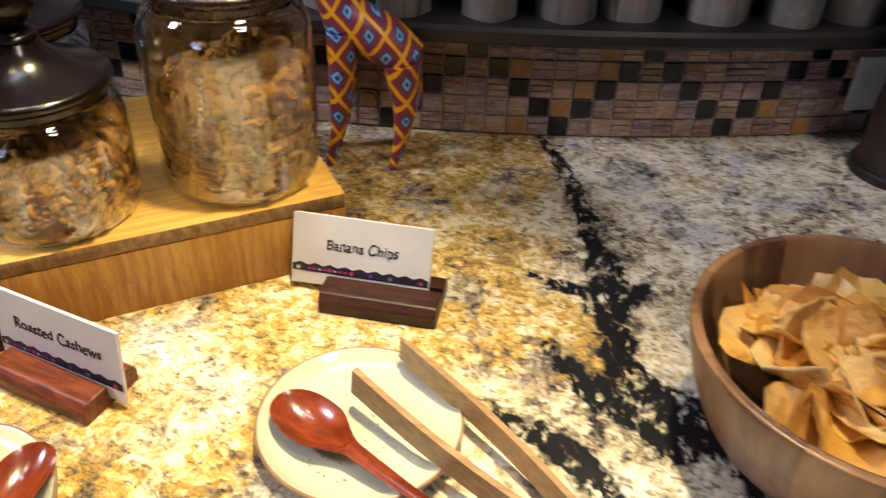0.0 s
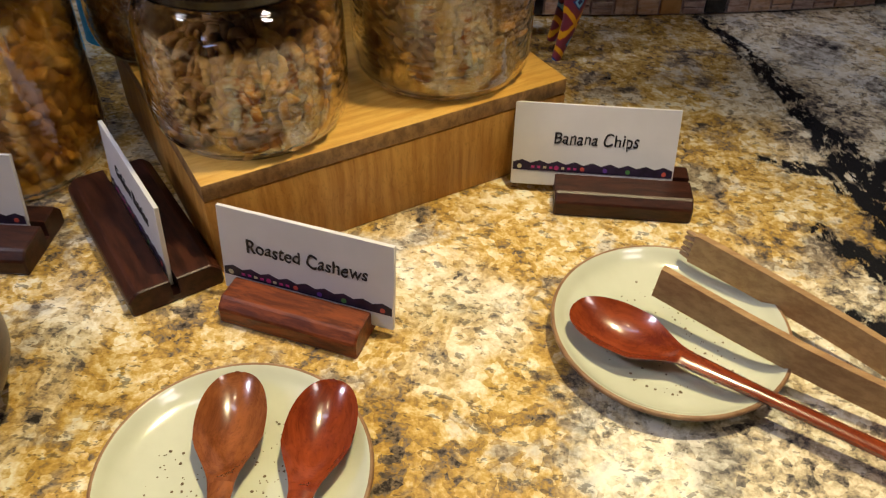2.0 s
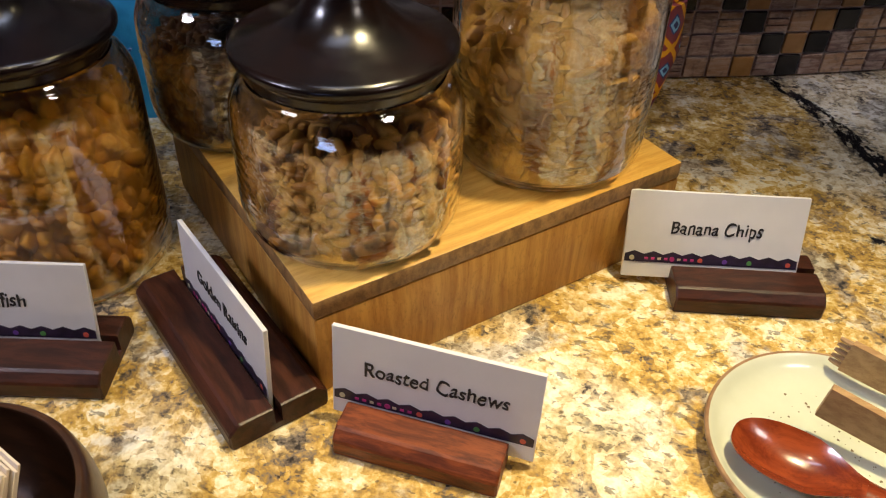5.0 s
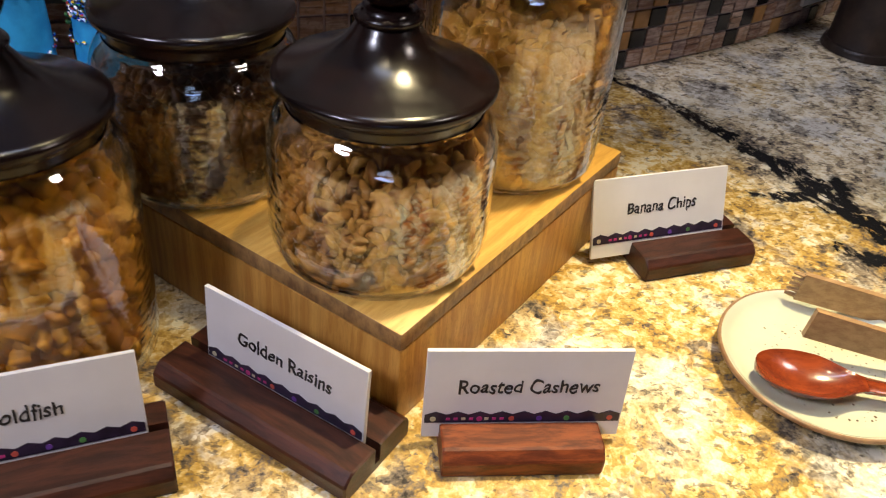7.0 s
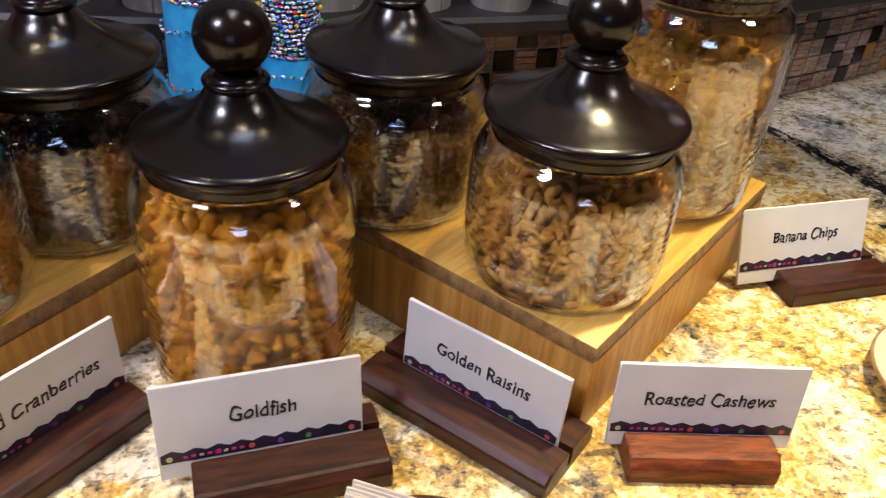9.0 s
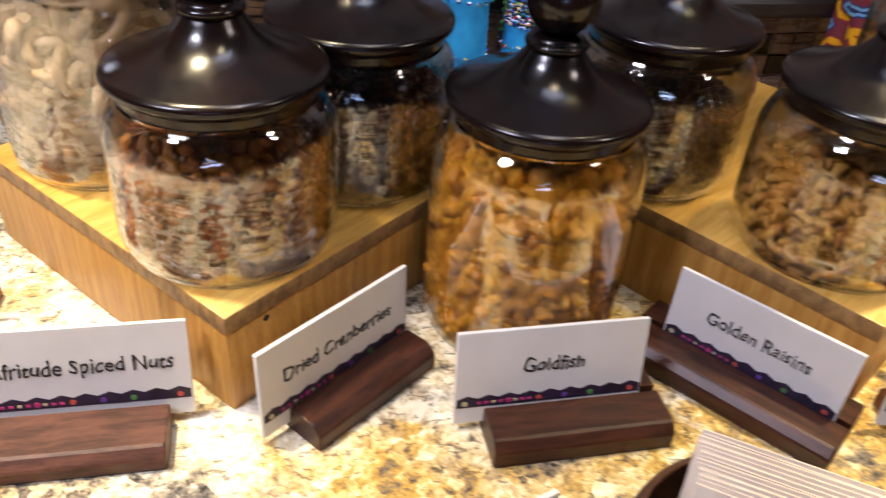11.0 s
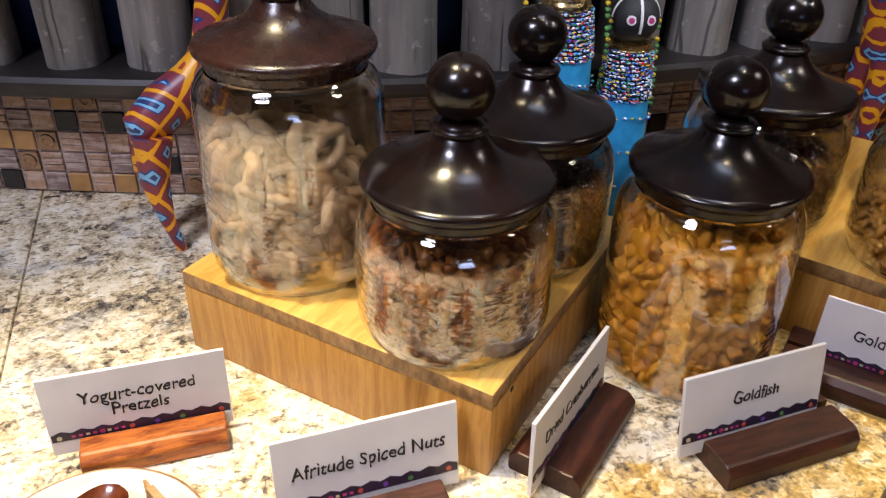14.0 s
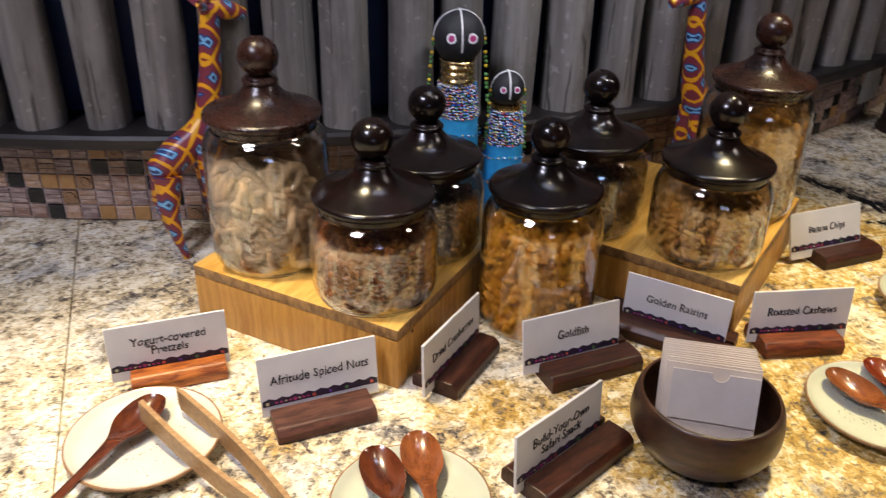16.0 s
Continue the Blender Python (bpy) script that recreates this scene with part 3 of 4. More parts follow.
def disc(r, rnd):
    bm = bmesh.new()
    cup = rnd.uniform(0.02, 0.2) * r
    n = 10
    rad = [r * rnd.uniform(0.88, 1.1) for _ in range(n)]
    rings = []
    for f, z in ((0.0, 0.0), (0.55, 0.25 * cup), (1.0, cup), (0.96, cup + 0.38 * r), (0.55, 0.25 * cup + 0.55 * r), (0.0, 0.55 * r)):
        rings.append([bm.verts.new((0, 0, z))] if f == 0 else [bm.verts.new((f * rad[i] * math.cos(2 * math.pi * i / n), f * rad[i] * math.sin(2 * math.pi * i / n), z)) for i in range(n)])
    for a, b in zip(rings, rings[1:]):
        for i in range(n):
            j = (i + 1) % n
            bm.faces.new([v for v in ((a[0], b[j], b[i]) if len(a) == 1 else (a[i], a[j], b[0]) if len(b) == 1 else (a[i], a[j], b[j], b[i]))])
    return bm


def twist(r, rnd):
    pts = []
    for i in range(15):
        u = 2 * math.pi * i / 14
        pts.append((r * 1.05 * math.sin(u) * (1 - 0.25 * math.cos(u)), r * (0.75 * math.cos(u) - 0.35 * math.cos(2 * u)), 0.18 * r * math.sin(3 * u)))
    bm = tube(pts, [0.31 * r] * 15, 8)
    tube([(-0.5 * r, -0.7 * r, 0), (0.0, 0.05 * r, 0.15 * r), (0.35 * r, 0.75 * r, 0)], [0.32 * r] * 3, 8, bm)
    return bm


MAKERS = {
    "lump": lambda r, rnd: lump(r, (1.0, 0.8, 0.7), rnd),
    "nut": lambda r, rnd: lump(r, (1.15, 0.75, 0.6), rnd),
    "crescent": crescent, "fish": fish, "disc": disc, "twist": twist,
}


def heap(bm, kind, size, top, radius, gap, rnd, mound=0.006, slope=0.0, high_side=0.0, proud=None):
    """Fills a jar's wall side and its top with pieces; a core closes the middle."""
    makers = [MAKERS[kind](1.0, rnd) for _ in range(5)]
    shapes = []
    for b in makers:
        b.verts.index_update()
        shapes.append(([v.co.copy() for v in b.verts], [[v.index for v in f.verts] for f in b.faces]))
        b.free()

    def drop(at, s):
        verts, faces = rnd.choice(shapes)
        m = Matrix.Translation(at) @ Euler([rnd.uniform(0, 6.3) for _ in range(3)]).to_matrix().to_4x4() @ Matrix.Scale(s, 4)
        made = [bm.verts.new(m @ v) for v in verts]
        for f in faces:
            bm.faces.new([made[i] for i in f])

    z = size * (1.2 if kind == "twist" else 0.8) + 0.0055
    turn = 0.0
    while z < top - size * 0.3 + abs(slope):
        r = min(radius, 0.050 + z * 0.6) - size * (1.0 if kind == "twist" else 0.78)
        n = max(int(2 * math.pi * r / gap), 6)
        turn += 0.37
        for i in range(n):
            a = 2 * math.pi * (i + rnd.uniform(-0.25, 0.25)) / n + turn
            q = r - rnd.uniform(0, size * 0.45)
            if z > top - size * 0.3 + slope * math.cos(a - high_side):
                continue
            drop((q * math.cos(a), q * math.sin(a), z + rnd.uniform(-0.3, 0.3) * gap), size * rnd.uniform(0.8, 1.15))
        z += gap * 0.72
    k = 0.0
    while k < radius - size * 1.1:
        n = max(int(2 * math.pi * k / gap), 1)
        for i in range(n):
            a = 2 * math.pi * (i + rnd.uniform(-0.3, 0.3)) / n
            level = top + mound * (1 - k / radius) + slope * k / radius * math.cos(a - high_side)
            drop((k * math.cos(a), k * math.sin(a), level + rnd.uniform(-0.4, 0.5) * size), size * rnd.uniform(0.85, 1.2))
            if slope:
                drop((k * math.cos(a + 0.3), k * math.sin(a + 0.3), level - size * 1.1), size)
        k += gap * 0.8
    if proud:
        a, k, up = proud
        verts, faces = shapes[0]
        m = Matrix.Translation((k * math.cos(a), k * math.sin(a), top + up)) @ Euler((1.45, 0.2, a + 1.57)).to_matrix().to_4x4() @ Matrix.Scale(size * 1.2, 4)
        made = [bm.verts.new(m @ v) for v in verts]
        for f in faces:
            bm.faces.new([made[i] for i in f])
    core = radius - size * 1.3
    lathe([(0.0, 0.006), (core * 0.9, 0.006), (core, 0.02), (core, top - size * 0.7 - abs(slope)), (0.0, top - size * 0.5 - abs(slope) * 0.4)], 20, bm)
    return bm


def jar(x, y, z, tall, what, lid_mat, turn, label, slope=0.0, high_side=0.0, proud=None):
    o = thing("storage_jar", label, "jar", "glass jars with turned lids", pose(x, y, z, 0, 0, turn))
    outer, inner = jar_shape(tall)
    body = part("glass_body", lathe([(0, outer[0][1])] + outer + inner[::-1] + [(0, inner[0][1])], 64), GLASS, o, "clear wavy hand-blown glass body")
    body.visible_shadow = False
    u = 0.054 if tall else 0.0
    shade = [(0.0, 0.0929 + u), (0.0500, 0.0929 + u), (0.0518, 0.0936 + u), (0.0526, 0.0955 + u), (0.0530, 0.0990 + u), (0.0538, 0.1010 + u), (0.0565, 0.1022 + u), (0.0581, 0.1042 + u), (0.0584, 0.1066 + u), (0.0575, 0.1084 + u),
             (0.0540, 0.1098 + u), (0.0470, 0.1122 + u), (0.0380, 0.1156 + u), (0.0290, 0.1202 + u), (0.0220, 0.1256 + u), (0.0175, 0.1315 + u), (0.0158, 0.1347 + u), (0.0150, 0.1355 + u), (0.0, 0.1355 + u)]
    lid = part("lid", lathe(shade, 72), lid_mat, o, "dark lacquered turned wooden lid", crease=50)
    part("collar", lathe(smooth_profile([(0.0, 0.1345 + u), (0.0150, 0.1350 + u), (0.0174, 0.1370 + u), (0.0170, 0.1390 + u), (0.0145, 0.1408 + u), (0.0122, 0.1428 + u), (0.0, 0.1428 + u)], 3), 40), lid_mat, lid)
    knob = [(0.0198 * math.sin(math.pi * i / 18), 0.1608 + u - 0.0192 * math.cos(math.pi * i / 18)) for i in range(19)]
    part("knob", lathe([(0, knob[0][1])] + knob[1:-1] + [(0, knob[-1][1])], 36), lid_mat, lid)
    kind, size, gap, top, material, name, lab = what
    rnd = random.Random(int(1000 * (x + 2)))
    bm = heap(bmesh.new(), kind, size, top, 0.0588, gap, rnd, 0.006, slope, radians(high_side - turn), proud and (radians(proud[0] - turn), proud[1], proud[2]))
    c = tagged(part(name, bm, material, m=pose(x, y, z, 0, 0, turn), crease=80), lab, "food", kind="stuff")
    return o


TOP = 0.068
jar(-0.705, 0.829, TOP, True, ("twist", 0.0128, 0.0088, 0.076, PRETZEL, "yogurt_pretzels", "cream yogurt-covered pretzels in a glass jar"), LID_RED, 20, "tall glass jar with dark lid, full of pretzels", 0.020, 205, (284, 0.043, 0.033))
jar(-0.621, 0.728, TOP, False, ("nut", 0.0056, 0.0066, 0.056, SPICED, "spiced_nuts", "brown spiced mixed nuts in a glass jar"), LID, 70, "short glass jar with dark lid, of spiced nuts", 0.007, 190)
jar(-0.543, 0.806, TOP, False, ("lump", 0.0050, 0.0066, 0.056, CRANBERRY_SHADED, "dried_cranberries", "dark red dried cranberries in a glass jar"), LID, 130, "short glass jar with dark lid, of cranberries")
jar(-0.443, 0.723, 0, True, ("fish", 0.0085, 0.0082, 0.113, CRACKER, "fish_crackers", "orange fish-shaped crackers in a glass jar"), LID, 200, "tall glass jar with dark lid on granite, of crackers", 0.005, 170)
jar(-0.342, 0.808, TOP, False, ("lump", 0.0054, 0.0066, 0.050, RAISIN_SHADED, "golden_raisins", "amber golden raisins in a glass jar"), LID, 250, "short glass jar with dark lid, of raisins")
jar(-0.253, 0.705, TOP, False, ("crescent", 0.0056, 0.0066, 0.052, CASHEW, "roasted_cashews", "tan roasted cashews in a glass jar"), LID, 310, "short glass jar with dark lid, of cashews", 0.010, 15)
jar(-0.142, 0.791, TOP, True, ("disc", 0.0080, 0.0062, 0.086, BANANA, "banana_chips", "yellow-brown banana chips in a glass jar"), LID_RED, 30, "tall glass jar with reddish lid, of banana chips", 0.008, 10, (330, 0.040, 0.012))


# ---- cards in wooden blocks ----
def letters(text, size, material, parent, x, z, y, label=""):
    cu = bpy.data.curves.new("lettering", "FONT")
    cu.body, cu.size, cu.align_x, cu.align_y, cu.shear, cu.extrude, cu.offset = text, size, "CENTER", "CENTER", 0.0, 0.0002, 0.00008
    cu.space_character = 1.02
    o = new("lettering_source", cu)
    bpy.context.view_layer.update()
    me = bpy.data.meshes.new_from_object(o.evaluated_get(bpy.context.evaluated_depsgraph_get()))
    bpy.data.objects.remove(o)
    for v in me.vertices:
        v.co = Vector((x + v.co.x * 0.84 + 0.0004 * math.sin(700 * v.co.y), y - v.co.z, z + v.co.y * (1 + 0.10 * math.sin(260 * v.co.x)) + 0.0004 * math.sin(620 * v.co.x)))
    me.materials.clear()
    me.materials.append(material)
    w = new("lettering", me)
    w.parent = parent
    return w


def strip(outline, y, thick):
    bm = bmesh.new()
    f = [bm.verts.new((x, y, z)) for x, z in outline]
    b = [bm.verts.new((x, y + thick, z)) for x, z in outline]
    bm.faces.new(f)
    bm.faces.new(b[::-1])
    for i in range(len(outline)):
        j = (i + 1) % len(outline)
        bm.faces.new((f[j], f[i], b[i], b[j]))
    return bm


def holder(text, cx, cy, angle, length, along, front, depth, material, lean=5, high=0.0170, width=0.110, tint=""):
    """A grooved block with a lettered card in it. The origin is under the middle of the card."""
    m = pose(cx, cy, 0, 0, 0, angle)
    b = thing("card_holder", tint + " wooden card block with a groove, on the granite", "card holder", "card holders", m)
    x0, x1 = along - length / 2, along + length / 2
    y0, y1 = -front, depth - front
    g, gd = 0.0023, high - 0.0050
    c = 0.0066
    sec = [(y0 + 0.001, 0), (y0, 0.002), (y0, high - c), (y0 + c * 0.12, high - c * 0.75), (y0 + c * 0.72, high - c * 0.14), (y0 + c, high), (-g, high), (-g, high - gd), (g, high - gd), (g, high), (y1 - c, high), (y1 - c * 0.72, high - c * 0.14), (y1 - c * 0.12, high - c * 0.75), (y1, high - c), (y1, 0.002), (y1 - 0.001, 0)]
    bm = bmesh.new()
    ends = []
    for x, k in ((x0, 1), (x0 + 0.0012, 0), (x1 - 0.0012, 0), (x1, 1)):
        mid_y, mid_z = (y0 + y1) / 2, high / 2
        ends.append([bm.verts.new((x, mid_y + (py - mid_y) * (1 - 0.035 * k), mid_z + (pz - mid_z) * (1 - 0.06 * k) if k else pz)) for py, pz in sec])
    for a, e in zip(ends, ends[1:]):
        for i in range(len(sec)):
            j = (i + 1) % len(sec)
            bm.faces.new((a[i], a[j], e[j], e[i]))
    bm.faces.new(ends[0])
    bm.faces.new(ends[-1][::-1])
    part("block", bm, material, b, crease=14)
    card = thing("food_card", "white printed food card standing in its block", "card", "food cards", m @ pose(0, 0, high - gd + 0.0005, -lean))
    h = 0.0635 - (high - gd)
    part("board", box(-width / 2, width / 2, -0.0014, 0.0014, 0, h, 0.0003, 1), CARD, card)
    n = 9
    z0, z1 = 0.0105, 0.0150
    up = [(-width / 2 + 0.001, z0)] + [(width / 2 - 0.001, z0)] + [(width / 2 - 0.001, z1)]
    for i in range(n * 2, -1, -1):
        up.append((-width / 2 + 0.001 + (width - 0.002) * i / (2 * n), z1 + (0.0030 if i % 2 else 0.0008)))
    part("border_band", strip(up, -0.00175, 0.0004), BAND, card, "dark zigzag printed band")
    for fx, col in ((-0.45, "cream"), (-0.22, "pink"), (-0.06, "red"), (0.08, "violet"), (0.22, "green"), (0.44, "red")):
        part("printed_dot", strip([(fx * width + 0.0017 * math.cos(a * 0.785), z0 + 0.0026 + 0.0017 * math.sin(a * 0.785)) for a in range(8)], -0.0020, 0.0003), DOTS[col], card, col + " printed dot")
    for fx in range(-2, 6):
        part("printed_bar", strip([(fx * 0.0042 - 0.034, z0 + 0.0018), (fx * 0.0042 - 0.0318, z0 + 0.0018), (fx * 0.0042 - 0.0318, z0 + 0.0034), (fx * 0.0042 - 0.034, z0 + 0.0034)], -0.0020, 0.0003), DOTS["pink" if fx % 3 else "cream"], card, "tiny printed bar")
    lines = text.split("\n")
    for i, line in enumerate(lines):
        letters(line, 0.0126, INK, card, 0.001, 0.0345 + (0.0050 if len(lines) > 1 else 0) - 0.0112 * i, -0.00165)
    return b


holder("Banana Chips", -0.0290, 0.7425, 2.0, 0.093, 0.021, 0.028, 0.050, BLOCK_DARK, 18, width=0.1125, tint="dark brown")
holder("Roasted Cashews", -0.1956, 0.5985, -11.9, 0.0875, -0.002, 0.025, 0.050, BLOCK_RED, 6, tint="reddish brown")
holder("Golden Raisins", -0.3185, 0.646, -49.0, 0.136, -0.004, 0.028, 0.058, BLOCK_DARK, 3, tint="long dark brown")
holder("Goldfish", -0.4435, 0.6315, 4.0, 0.104, 0.013, 0.031, 0.055, BLOCK_DARK, 10, tint="dark brown")
holder("Dried Cranberries", -0.5612, 0.6605, 41.2, 0.093, 0.009, 0.026, 0.050, BLOCK_DARK, 2, tint="dark brown")
holder("Afritude Spiced Nuts", -0.695, 0.644, 3.0, 0.091, -0.003, 0.036, 0.055, BLOCK_BROWN, 10, 0.0145, tint="dusty brown")
holder("Yogurt-covered\nPretzels", -0.8232, 0.7358, 1.0, 0.088, 0.006, 0.022, 0.048, BLOCK_ORANGE, 3, tint="reddish brown")
holder("Build-Your-Own\nSafari Snack", -0.519, 0.508, 24.0, 0.113, 0.010, 0.031, 0.055, BLOCK_DARK, 4, tint="dark brown")


# ---- plates, spoons and tongs ----
def plate(x, y, r, glaze, label, seed):
    o = thing("side_plate", label, "plate", "speckled side plates", pose(x, y, 0, 0, 0, seed * 40))
    prof = smooth_profile([(0, 0.0), (r * 0.55, 0.0), (r * 0.62, 0.0015), (r * 0.85, 0.0055), (r * 0.985, 0.0115), (r, 0.0140), (r * 0.985, 0.0150), (r * 0.955, 0.0142), (r * 0.86, 0.0092), (r * 0.70, 0.0062), (r * 0.4, 0.0055), (0, 0.0055)], 3)
    bm = lathe(prof, 72)
    for f in bm.faces:
        c = f.calc_center_median()
        if math.hypot(c.x, c.y) > r * 0.962:
            f.material_index = 1
    part("dish", bm, (glaze, RIM), o)
    rnd = random.Random(seed)
    sp = bmesh.new()
    for _ in range(150):
        a = rnd.uniform(0, 6.28)
        q = r * rnd.uniform(0.15, 0.68)
        s = rnd.choice((0.0003, 0.0004, 0.0005, 0.0008))
        cx, cy = q * math.cos(a), q * math.sin(a)
        sp.faces.new([sp.verts.new((cx + s * rnd.uniform(0.7, 1.4) * math.cos(k * 1.047), cy + s * rnd.uniform(0.7, 1.4) * math.sin(k * 1.047), 0.00595 + 0.00035 * (q / r > 0.4) + 0.0006 * max(0, q / r - 0.5))) for k in range(6)])
    tagged(part("glaze_specks", sp, SPECK, o, "tiny brown iron specks"), kind="stuff")
    return o


plate(0.015, 0.606, 0.068, GLAZE, "pale green speckled stoneware plate with brown rim", 1)
plate(-0.200, 0.478, 0.067, GLAZE, "pale green speckled stoneware plate holding two spoons", 2)
plate(-0.851, 0.640, 0.066, GLAZE_WHITE, "cream speckled stoneware plate holding spoon and tongs", 3)
plate(-0.654, 0.497, 0.065, GLAZE, "pale green stoneware plate at the counter's edge", 4)


def spoon(tip, end, z_tip, z_end, material, label, broad=0.0178, bowl_len=0.070):
    """A lacquered wooden spoon from the tip of its bowl to the end of its handle."""
    a, b = Vector((*tip, z_tip)), Vector((*end, z_end))
    ax = (b - a).normalized()
    side = Vector((0, 0, 1)).cross(ax).normalized()
    up = ax.cross(side)
    m = Matrix((( *side, 0), (*ax, 0), (*up, 0), (0, 0, 0, 1))).transposed()
    m.translation = a
    length = (b - a).length
    o = thing("wooden_spoon", label, "spoon", "lacquered spoons", m)

    def skin(stations, name):
        bm, cols = bmesh.new(), 14
        top, low = [], []
        for y, w, deep, thick, lift in stations:
            t_row, l_row = [], []
            for j in range(cols + 1):
                q = -1 + 2 * j / cols
                sag = deep * (1 - q * q)
                t_row.append(bm.verts.new((w * q, y, lift - sag + (thick * 0.35 * (1 - q * q) if deep < 1e-5 else 0))))
                l_row.append(bm.verts.new((w * q * 0.96, y, lift - 0.0012 - sag - thick * (1 - q ** 4))))
            top.append(t_row)
            low.append(l_row)
        for i in range(len(stations) - 1):
            for j in range(cols):
                bm.faces.new((top[i][j], top[i][j + 1], top[i + 1][j + 1], top[i + 1][j]))
                bm.faces.new((low[i][j + 1], low[i][j], low[i + 1][j], low[i + 1][j + 1]))
            for j in (0, cols):
                bm.faces.new((top[i][j], top[i + 1][j], low[i + 1][j], low[i][j]))
        for row in (0, len(stations) - 1):
            for j in range(cols):
                bm.faces.new((top[row][j], top[row][j + 1], low[row][j + 1], low[row][j]))
        return part(name, bm, material, o)

    dish = []
    for i in range(21):
        k = (1 - math.cos(math.pi * i / 20)) / 2
        w = broad * max(math.sin(math.pi * min(k, 0.999) ** 0.80), 0.0) ** 0.48
        if k > 0.5:
            w = 0.0060 + (broad - 0.0060) * (math.cos(math.pi * (k - 0.5) / 0.5) + 1) / 2
        dish.append((bowl_len * k, max(w, 0.0012), 0.0098 * max(0.0, math.sin(math.pi * min(k * 1.12, 1.0))) ** 0.75, 0.0024, 0.0))
    skin(dish, "bowl")
    stem = []
    for i in range(13):
        k = i / 12
        stem.append((bowl_len - 0.004 + (length - bowl_len + 0.004) * k, 0.0060 - 0.0020 * min(1.0, k * 3) + 0.0012 * k * k, 0.0, 0.0042, 0.0))
    skin(stem, "handle")
    return o


spoon((-0.041, 0.606), (0.150, 0.512), 0.0210, 0.016, SPOON_RED, "red lacquered wooden spoon lying across a plate", 0.0195)
spoon((-0.215, 0.532), (-0.185, 0.385), 0.0200, 0.017, SPOON_BROWN, "brown lacquered wooden spoon resting on a plate")
spoon((-0.164, 0.534), (-0.163, 0.384), 0.0200, 0.017, SPOON_RED, "red lacquered wooden spoon resting on a plate")
spoon((-0.836, 0.684), (-0.936, 0.556), 0.0205, 0.017, SPOON_DARK, "brown lacquered wooden spoon on a cream plate")
spoon((-0.669, 0.560), (-0.665, 0.405), 0.0205, 0.017, SPOON_DARK, "brown lacquered wooden spoon on a green plate")
spoon((-0.628, 0.566), (-0.652, 0.412), 0.0215, 0.018, SPOON_BROWN, "reddish lacquered wooden spoon on a green plate")


def tongs(tip_a, tip_b, end, z_a, z_b, label):
    o = thing("serving_tongs", label, "tongs", "bamboo tongs")
    for n, (tip, z) in enumerate(((tip_a, z_a), (tip_b, z_b))):
        a = Vector((*tip, z))
        side_off = (Vector(tip_a) - Vector(tip_b)).normalized() * (0.0022 if n == 0 else -0.0022)
        b = Vector((end[0] + side_off.x, end[1] + side_off.y, 0.0115))
        ax = (b - a).normalized()
        nrm = ax.cross(Vector((0, 0, 1))).normalized()
        up = nrm.cross(ax)
        length = (b - a).length
        bm = bmesh.new()
        rows = []
        for i in range(13):
            u = i / 12
            bow = 0.006 * math.sin(math.pi * u) * (-1 if n == 0 else 1)
            hw = 0.0108 - 0.0008 * math.sin(math.pi * u)
            th = 0.0022
            c = a + ax * (length * u)
            rows.append([bm.verts.new(c + nrm * (bow + k * th) + up * (s * hw)) for k, s in ((-1, -1), (1, -1), (1, 1), (-1, 1))])
        for p, q in zip(rows, rows[1:]):
            for k in range(4):
                bm.faces.new((p[k], p[(k + 1) % 4], q[(k + 1) % 4], q[k]))
        bm.faces.new(rows[0][::-1])
        bm.faces.new(rows[-1])
        part("arm", bm, TONG, o)
        if n == 0:
            for k in range(5):
                c = a - ax * 0.0036 + up * (-0.0086 + 0.0043 * k)
                part("tooth", tube([c - ax * 0.0034, c, c + ax * 0.0046], [0.0011, 0.0016, 0.0017], 6), TONG, o)
            mid = 0.47

            def mark(u, z, half_u, half_z):
                """One burnt stroke on the outer face, at a place along and up the arm."""
                q = bmesh.new()
                ring = []
                for su, sz in ((-1, -1), (1, -1), (1, 1), (-1, 1)):
                    at = u + su * half_u
                    ring.append(a + ax * (length * at) + up * (z + sz * half_z) - nrm * (0.006 * math.sin(math.pi * at) + th))
                for off in (0.00012, 0.00030):
                    q.faces.new([q.verts.new(p - nrm * off) for p in (ring if off > 0.0002 else ring[::-1])])
                part("burnt_mark", q, INK, o, "dark burnt maker's mark", smooth=False)

            for side in (-1, 1):
                mark(mid, side * 0.0048, 0.062, 0.00035)
                mark(mid + side * 0.062, 0.0, 0.0020, 0.0048)
            for k, (hu, hz) in enumerate(((0.011, 0.0022), (0.010, 0.0028), (0.012, 0.0024), (0.006, 0.0030))):
                mark(mid - 0.044 + 0.030 * k, 0.0004 * (-1) ** k, hu * 0.9, hz * 0.35)
                mark(mid - 0.044 + 0.030 * k + 0.003, 0.0, 0.0022, hz)
    e = Vector((*end, 0.0115))
    bk = (Vector((*tip_a, z_a)) + Vector((*tip_b, z_b))) / 2
    back = (e - bk).normalized()
    part("spacer", tube([e - back * 0.034, e - back * 0.032, e + back * 0.001], [0.0030, 0.0040, 0.0040], 12, flat=1.9), TONG, o, "small bamboo spacer")
    return o


tongs((0.031, 0.662), (0.006, 0.622), (0.188, 0.536), 0.0255, 0.0315, "bamboo serving tongs resting on a green plate")
tongs((-0.817, 0.664), (-0.850, 0.652), (-0.736, 0.484), 0.0255, 0.0315, "bamboo serving tongs resting on a cream plate")


# ---- bowls ----
def turned_bowl(x, y, prof, name, label, materials=(BOWL,), n=72):
    return tagged(part(name, lathe(smooth_profile(prof, 4), n), materials if len(materials) > 1 else materials[0], m=pose(x, y, 0)), label, "bowl")


